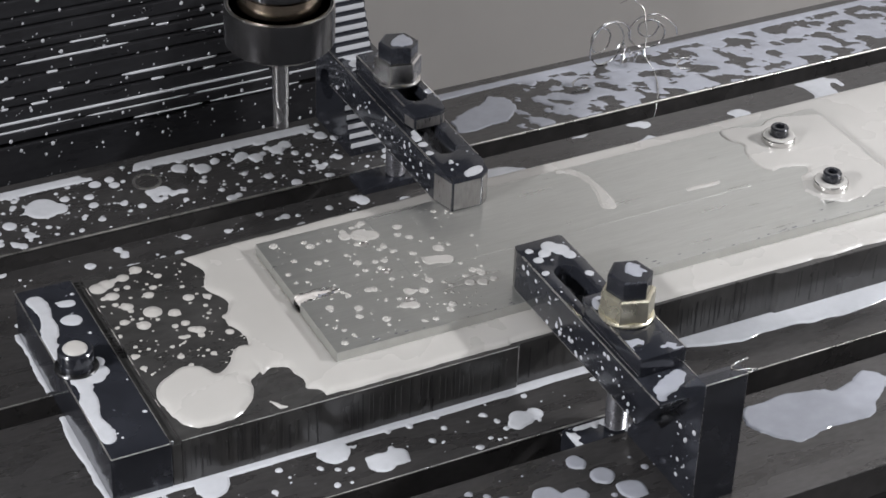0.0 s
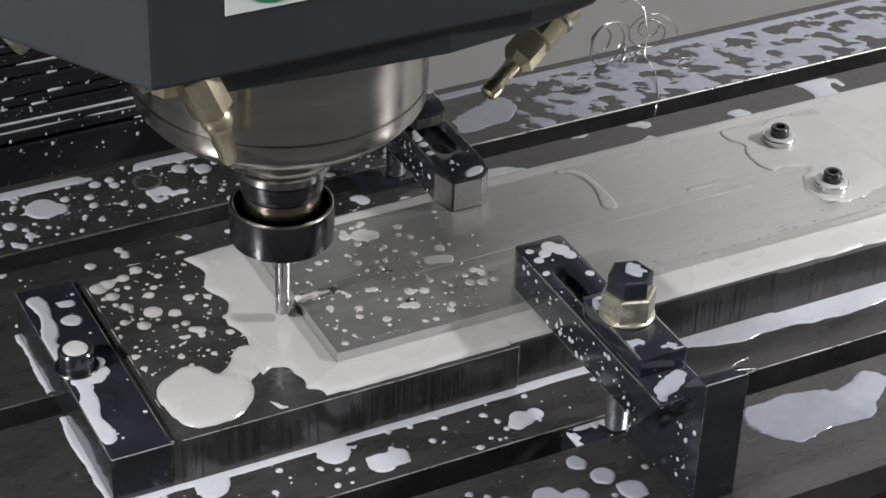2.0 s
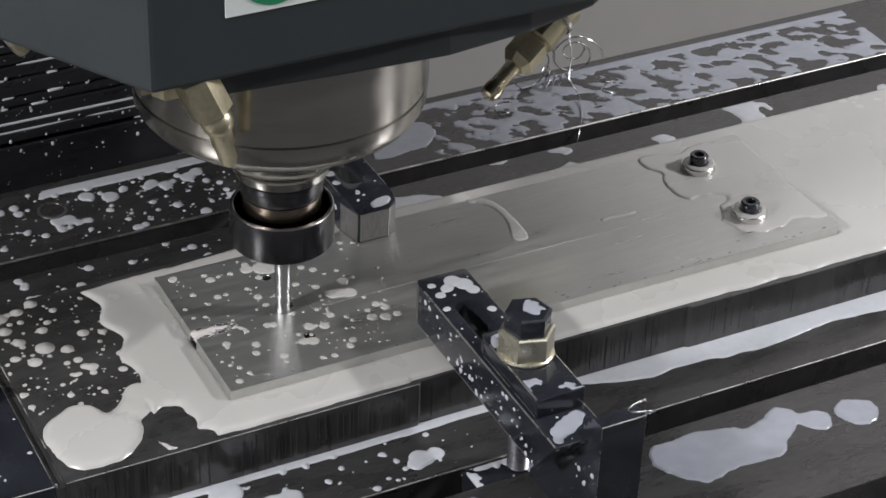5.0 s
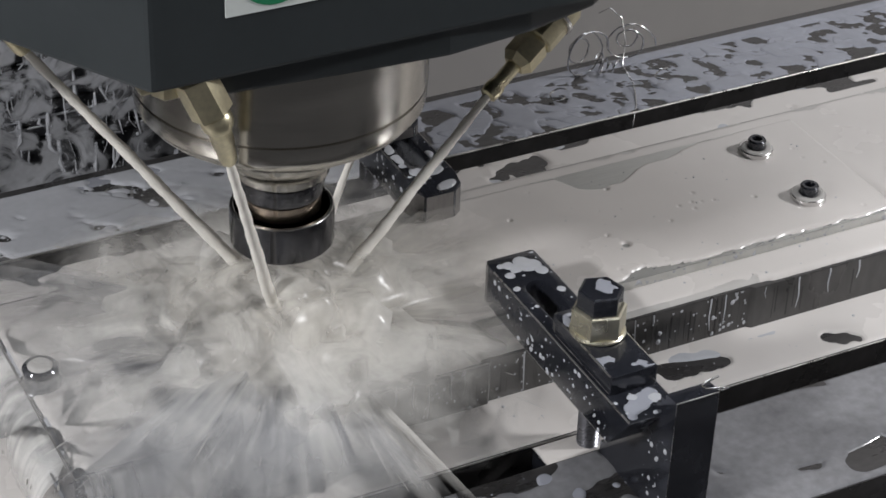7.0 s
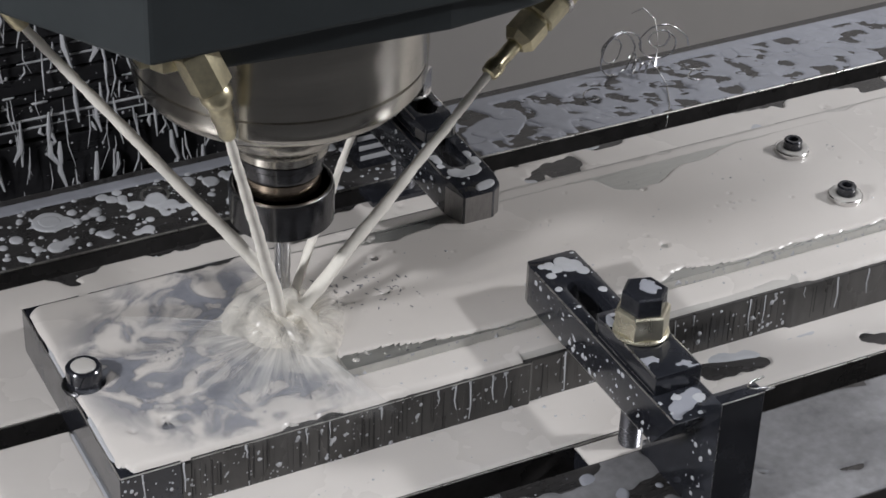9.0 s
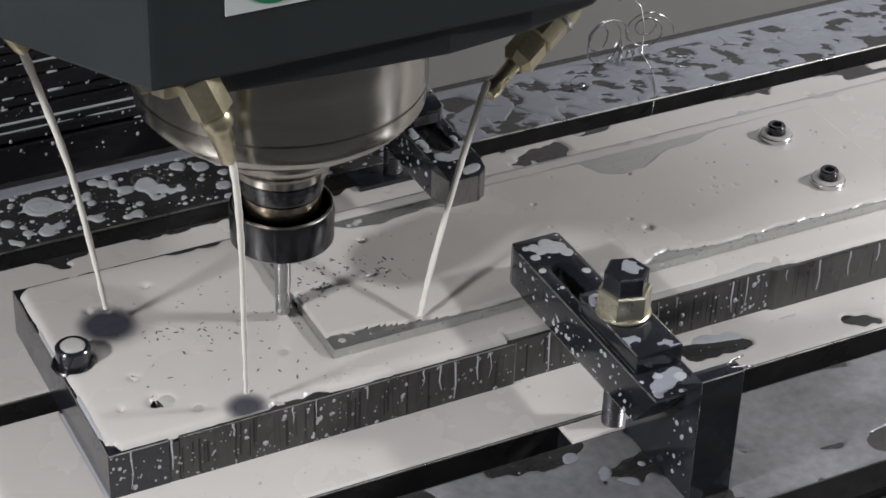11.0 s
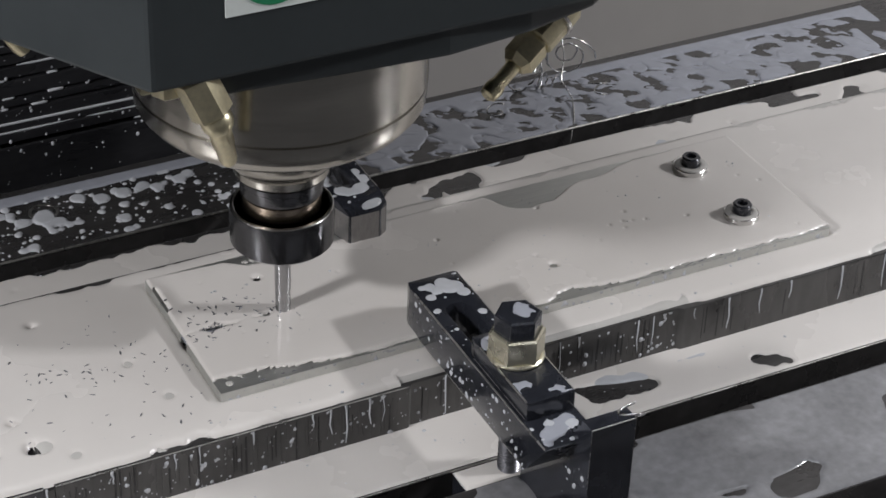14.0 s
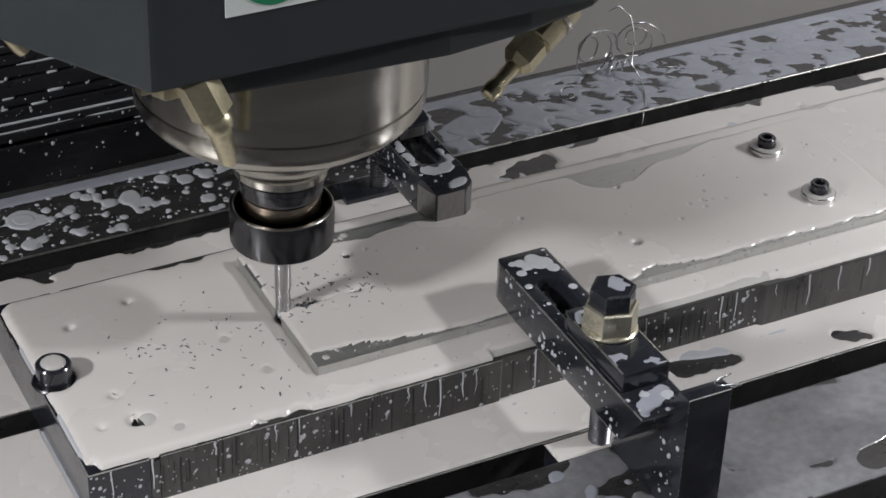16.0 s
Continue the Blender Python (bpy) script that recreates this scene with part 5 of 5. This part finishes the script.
def build_splash(seed, a0, a1, reach, rise, place, times, swing, speed, mat, label):
    """Fans of spray: bowed sheets that thin out to the rim, with streaks and drops along them."""
    g = random.Random(seed)
    s = new("coolant_splash")
    s.empty_display_size = 0.01
    tagged(s, label, "coolant splash", "coolant splashes")
    na, nr = 44, 14
    bm = bmesh.new()
    uv = bm.loops.layers.uv.new("UVMap")
    grid = []
    for i in range(na + 1):
        a = radians(a0 + (a1 - a0) * i / na)
        k = 0.95 + 0.10 * math.sin(i * 0.22 + seed) + g.uniform(-0.02, 0.02)
        row = []
        for j in range(nr + 1):
            u = j / nr
            r = 4 + reach * k * u
            z = rise * k * (1.9 * u - 1.5 * u * u) + 0.8 * math.sin(i * 0.5 + seed) * u
            row.append((bm.verts.new((r * math.cos(a), r * math.sin(a), z)), (i / na * (a1 - a0) / 60, u)))
        grid.append(row)
    for i in range(na):
        for j in range(nr):
            q = (grid[i][j], grid[i + 1][j], grid[i + 1][j + 1], grid[i][j + 1])
            f = bm.faces.new([v for v, _ in q])
            for lp, (_, c) in zip(f.loops, q):
                lp[uv].uv = c
    part("veil", bm, mat, s, "thin veil of spray", 80)
    bm = None
    for _ in range(int(10 + reach * (a1 - a0) / 800)):
        a = radians(g.uniform(a0, a1))
        u = g.uniform(0.05, 0.95)
        k = g.uniform(0.7, 1.15)
        p = lambda w: (math.cos(a) * (4 + reach * k * w), math.sin(a) * (4 + reach * k * w), rise * k * (1.9 * w - 1.5 * w * w) + 0.5)
        ln = g.uniform(0.015, 0.11)
        r = g.uniform(0.10, 0.34)
        bm = tube([p(u), p(u + ln * 0.5), p(u + ln)], [r * 0.3, r, r * 0.2], 5, bm)
    tagged(part("streaks", bm, M_MILK, s, "streaks and drops of coolant", 60), kind="stuff")
    SPLASHES.append((s, place, times, swing, speed))


LONG, EARLY, LATE, SHORT = (5.2, 5.7, 9.2, 9.6), (5.2, 5.7, 7.05, 7.45), (7.05, 7.5, 8.6, 8.95), (5.2, 5.7, 8.55, 8.85)
build_splash(1, 135, 276, 175, 9, (-13, 30, -1), SHORT, 3, 5.1, M_FAN, "low fan of milky spray spreading over the fixture plate")
build_splash(2, 140, 274, 165, 16, (-14, 32, -2), SHORT, 4, 3.7, M_FAN, "broad fan of milky spray thrown towards the end block")
build_splash(3, -100, 140, 130, 11, (-10, 30, 0), EARLY, 8, 6.3, M_SPRAY, "short fan of milky spray over the workpiece")
build_splash(4, 225, 275, 130, 14, (-14, 28, -2), SHORT, 4, 4.4, M_FAN, "steep fan of milky spray off the front edge")
build_splash(5, 0, 360, 26, 16, (-12, 30, -2), LONG, 20, 7.9, M_SPRAY, "boiling ring of coolant where the jets strike")
build_splash(8, 112, 178, 250, 50, (-16, 34, -2), LATE, 5, 4.1, M_FAN, "high fan of milky spray thrown towards the way cover")
build_splash(9, 150, 280, 90, 7, (-14, 30, -1), LONG, 16, 6.6, M_FAN, "low swirl of milky coolant round the jets")
build_splash(10, 267, 279, 150, 5, (-6, 28, 1), SHORT, 2, 3.3, M_ARM, "bright edge of the spray fan")
build_splash(13, 205, 222, 165, 12, (-13, 30, 0), SHORT, 4, 4.7, M_FAN, "streaky arm of spray across the fixture plate")



def build_mist(seed, shells, r0, r1, height, place, times, swing, speed, mat, label):
    """A cloud of fine spray: nested lumpy domes, each part clear."""
    s = new("coolant_mist")
    s.empty_display_size = 0.01
    tagged(s, label, "coolant mist", "coolant mists")
    for q in range(shells):
        f = (q + 1) / shells
        R, H = r0 + (r1 - r0) * f, height * (0.35 + 0.65 * f)
        bm = bmesh.new()
        rings = []
        for j in range(15):
            w = j / 14
            ring = []
            for i in range(56):
                a = 2 * math.pi * i / 56
                px, py = R * w * math.cos(a), R * w * math.sin(a)
                lump = 1 + 0.9 * fnoise(np.array([px * 1.2 + 40 * q]), np.array([py * 1.2]), 30, seed + q)[0]
                ring.append(bm.verts.new((px * lump, py * lump, H * lump * (1 - w * w) ** 1.5)))
            rings.append(ring)
        for a, c in zip(rings, rings[1:]):
            for i in range(56):
                bm.faces.new((a[i], a[(i + 1) % 56], c[(i + 1) % 56], c[i]))
        bmesh.ops.remove_doubles(bm, verts=bm.verts[:], dist=0.01)
        part("mist_shell", bm, mat, s, "", 80)
    SPLASHES.append((s, place, times, swing, speed))


M_MIST = soft_film("coolant_mist", (0.96, 0.93, 0.87), 30.0, (0.30, 0.62), (0, 0), (10, 84), 0.92)
M_MIST_WIDE = soft_film("coolant_mist_wide", (0.94, 0.92, 0.88), 24.0, (0.32, 0.66), (0, 0), (25, 150), 0.72)
build_mist(41, 3, 34, 84, 42, (-13, 32, -5), EARLY, 14, 5.1, M_MIST, "bright cloud of fine coolant spray under the tool holder")
build_mist(42, 2, 95, 160, 30, (-25, 36, -6), EARLY, 10, 4.3, M_MIST_WIDE, "broad haze of coolant spray over the fixture")
build_mist(43, 2, 22, 40, 18, (-12, 32, -5), LONG, 20, 6.7, M_MIST, "small bright cloud of spray where the jets meet")
CURTAINS = []


def build_curtain(seed, xa, ya, xb, yb, out, label):
    """A sheet of coolant that spills over an edge of the fixture plate and falls to the table."""
    g = random.Random(seed)
    c = new("coolant_curtain")
    c.empty_display_size = 0.01
    tagged(c, label, "coolant curtain", "coolant curtains")
    bm = bmesh.new()
    uv = bm.loops.layers.uv.new("UVMap")
    n, m = 60, 10
    length = math.hypot(xb - xa, yb - ya)
    nx, ny = (yb - ya) / length, -(xb - xa) / length
    grid = []
    for i in range(n + 1):
        u = i / n
        k = 0.75 + 0.5 * fnoise(np.array([u * length]), np.array([0.0]), 18, seed)[0] + 0.25
        row = []
        for j in range(m + 1):
            w = j / m
            d = out * k * math.sin(w * 1.5) + 0.8
            z = -4.6 - 27 * w * w
            row.append((bm.verts.new((xa + (xb - xa) * u + nx * d, ya + (yb - ya) * u + ny * d, z)), (u * length / 22, w * 0.9)))
        grid.append(row)
    for i in range(n):
        for j in range(m):
            q = (grid[i][j], grid[i + 1][j], grid[i + 1][j + 1], grid[i][j + 1])
            f = bm.faces.new([v for v, _ in q])
            for lp, (_, p) in zip(f.loops, q):
                lp[uv].uv = p
    part("sheet", bm, M_CURTAIN, c, "falling sheet of coolant", 80)
    bm = None
    for _ in range(int(length * 0.5)):
        u, w, d = g.random(), g.random(), out * g.uniform(0.5, 1.3)
        x, y = xa + (xb - xa) * u + nx * (d * math.sin(w * 1.5) + 1), ya + (yb - ya) * u + ny * (d * math.sin(w * 1.5) + 1)
        r = g.uniform(0.2, 0.8)
        bm = tube([(x, y, -5 - 25 * w), (x + nx * 0.4, y + ny * 0.4, -6.5 - 25 * w), (x + nx * 0.6, y + ny * 0.6, -8.5 - 25 * w)], [r * 0.3, r, r * 0.4], 5, bm)
    tagged(part("drops", bm, M_MILK, c, "falling drops of coolant", 60), kind="stuff")
    CURTAINS.append(c)


build_curtain(31, -118, -23.6, 18, -23.6, 13, "sheet of milky coolant spilling over the fixture plate's front")
build_curtain(32, -121, 112, -121, -21, 15, "sheet of milky coolant spilling over the end block")


def build_cover_runs():
    g = random.Random(21)
    bm = None
    for _ in range(900):
        x, z = g.uniform(-330, 120), g.uniform(-80, 150)
        ln, r = g.uniform(4, 30), 0.3 + 1.7 * g.random() ** 2
        bm = tube([(x, 284.2 + max(0, z) * 0.10, z), (x + g.uniform(-1, 1), 284 + max(0, z - ln / 2) * 0.10, z - ln / 2), (x + g.uniform(-5, 5), 284 + max(0, z - ln) * 0.10, z - ln)], [r * 0.5, r, r * 0.4], 6, bm)
    ob = tagged(part("coolant_runs", bm, M_DROP, None, "", 60), "milky coolant running down the way cover", "coolant", kind="stuff")
    return ob


COVER_RUNS = build_cover_runs()
M_FROTH = soft_film("cover_froth", (0.62, 0.63, 0.66), 46.0, (0.40, 0.60), (-95, 10), (70, 190), 0.9)
FROTH = liquid("coolant_froth", -340, 90, -70, 130, 3.0, lambda X, Y: 4 + 8 * fnoise(X, Y, 24, 191), 0.8, "frothy coolant thrown against the way cover", at=Matrix(((1, 0, 0, 0), (0, 0, -1, 283.2 * MM), (0, 1, 0, 0), (0, 0, 0, 1))), mat=M_FROTH, rides=False)
# ---------------------------------------------------------------- motion
def at_time(rows, t):
    ts = [r[0] for r in rows]
    return [float(np.interp(t, ts, [r[i] for r in rows])) for i in range(1, len(rows[0]))]


def shift(x, y, z=0.0):
    return Matrix.Translation((x * MM, y * MM, z * MM))


def motions():
    for ob in RIDES:
        home = ob.matrix_basis.copy()
        walk(ob, [(t, shift(x, y) @ home) for t, x, y in TABLE])
    # the flood rises while the jets start
    for ob, low, high in RISES:
        home = ob.matrix_basis.copy()
        rows = []
        for t, x, y in TABLE:
            u = min(1.0, max(0.0, (t - 5.0) / 1.2))
            rows.append((t, (shift(x, y + (1 - u) * high) if low == "back" else shift(x, y, low * (1 - u))) @ home))
        walk(ob, rows)
    for ob in HEADS:
        home = ob.matrix_basis.copy()
        walk(ob, [(t, shift(0, 0, h) @ home) for t, h in HEAD])
    for jet, seg, lengths in JETS:
        home = jet.matrix_basis.copy()
        walk(jet, [(t, shift(0, 0, h) @ home) for t, h in HEAD])
        for k, ob in enumerate(lengths):
            # the lengths leave the nozzle as one train, and later run on together into the tray
            dt, last = 0.035, len(lengths) - 1
            start = 5.15 + (last - k) * dt - dt
            rows = [(0.0, seg + 3.5), (start, seg + 3.5), (5.15 + last * dt, -seg * k), (9.4, -seg * k), (9.8, -seg * (k + 15)), (16.0, -seg * (k + 15))]
            walk(ob, [(t, shift(0, 0, z)) for t, z in rows])
    for ob, base, times in STREAMS:
        rows = []
        for t in sorted({0.0, 1.0, 2.0, 8.2, 9.2, 9.8, *times, 16.0}):
            drop = float(np.interp(t, times, [222, 0, 0, -240]))
            rows.append((t, Matrix.Translation((base + Vector((0, 0, drop + at_time(HEAD, t)[0]))) * MM)))
        walk(ob, rows)
    rows = []
    for t, x, y in TABLE:
        u = float(np.interp(t, (6.6, 7.4, 9.3, 10.2), (0, 1, 1, 0)))
        rows.append((t, shift(x, y, -9.0 + 5.2 * u)))
    walk(SCOUR, rows)
    walk(PIT_FRONT, [(t, shift(0, 0, z)) for t, z in ((0.0, -12), (10.3, -12), (10.7, -3.85), (12.15, -3.85), (12.5, -12), (16.0, -12))])
    walk(PIT, [(t, shift(0, 0, z)) for t, z in ((0.0, -12), (10.2, -12), (10.6, -3.85), (13.2, -3.85), (13.7, -12), (16.0, -12))])
    rows = []
    for t, x, y in TABLE:
        u = float(np.interp(t, (5.0, 6.0, 8.6, 9.4), (0, 1, 1, 0)))
        rows.append((t, shift(x, y, -36.0 + 4.6 * u)))
    walk(FOAM, rows)
    walk(COVER_RUNS, [(t, shift(0, y, z)) for t, y, z in ((0.0, 12, 0), (5.0, 12, 0), (5.8, 0, 4), (9.2, 0, -4), (10.6, 12, -10), (16.0, 12, -10))])
    home = FROTH.matrix_basis.copy()
    walk(FROTH, [(t, shift(0, y, z) @ home) for t, y, z in ((0.0, 16, 8), (6.0, 16, 8), (6.5, 4, 6), (7.5, 0, 4), (8.6, 0, -2), (9.2, 16, -8), (16.0, 16, -8))])
    for c in CURTAINS:
        rows = []
        for t, x, y in TABLE:
            u = float(np.interp(t, (5.4, 6.2, 8.4, 9.0), (0, 1, 1, 0)))
            rows.append((t, shift(x, y, -60 * (1 - u))))
        walk(c, rows)
    for ob, place, times, swing, speed in SPLASHES:
        rows = []
        t = 0.0
        while t <= 16.001:
            u = float(np.interp(t, times, (0, 1, 1, 0)))
            rows.append((t, Matrix.Translation(Vector((place[0], place[1], place[2] - 135 * (1 - u))) * MM) @ pose(0, 0, 0, 2 * math.sin(t * 7 + speed), 2 * math.cos(t * 5 + speed), swing * math.sin(t * speed))))
            t += 0.25
        walk(ob, rows)


motions()
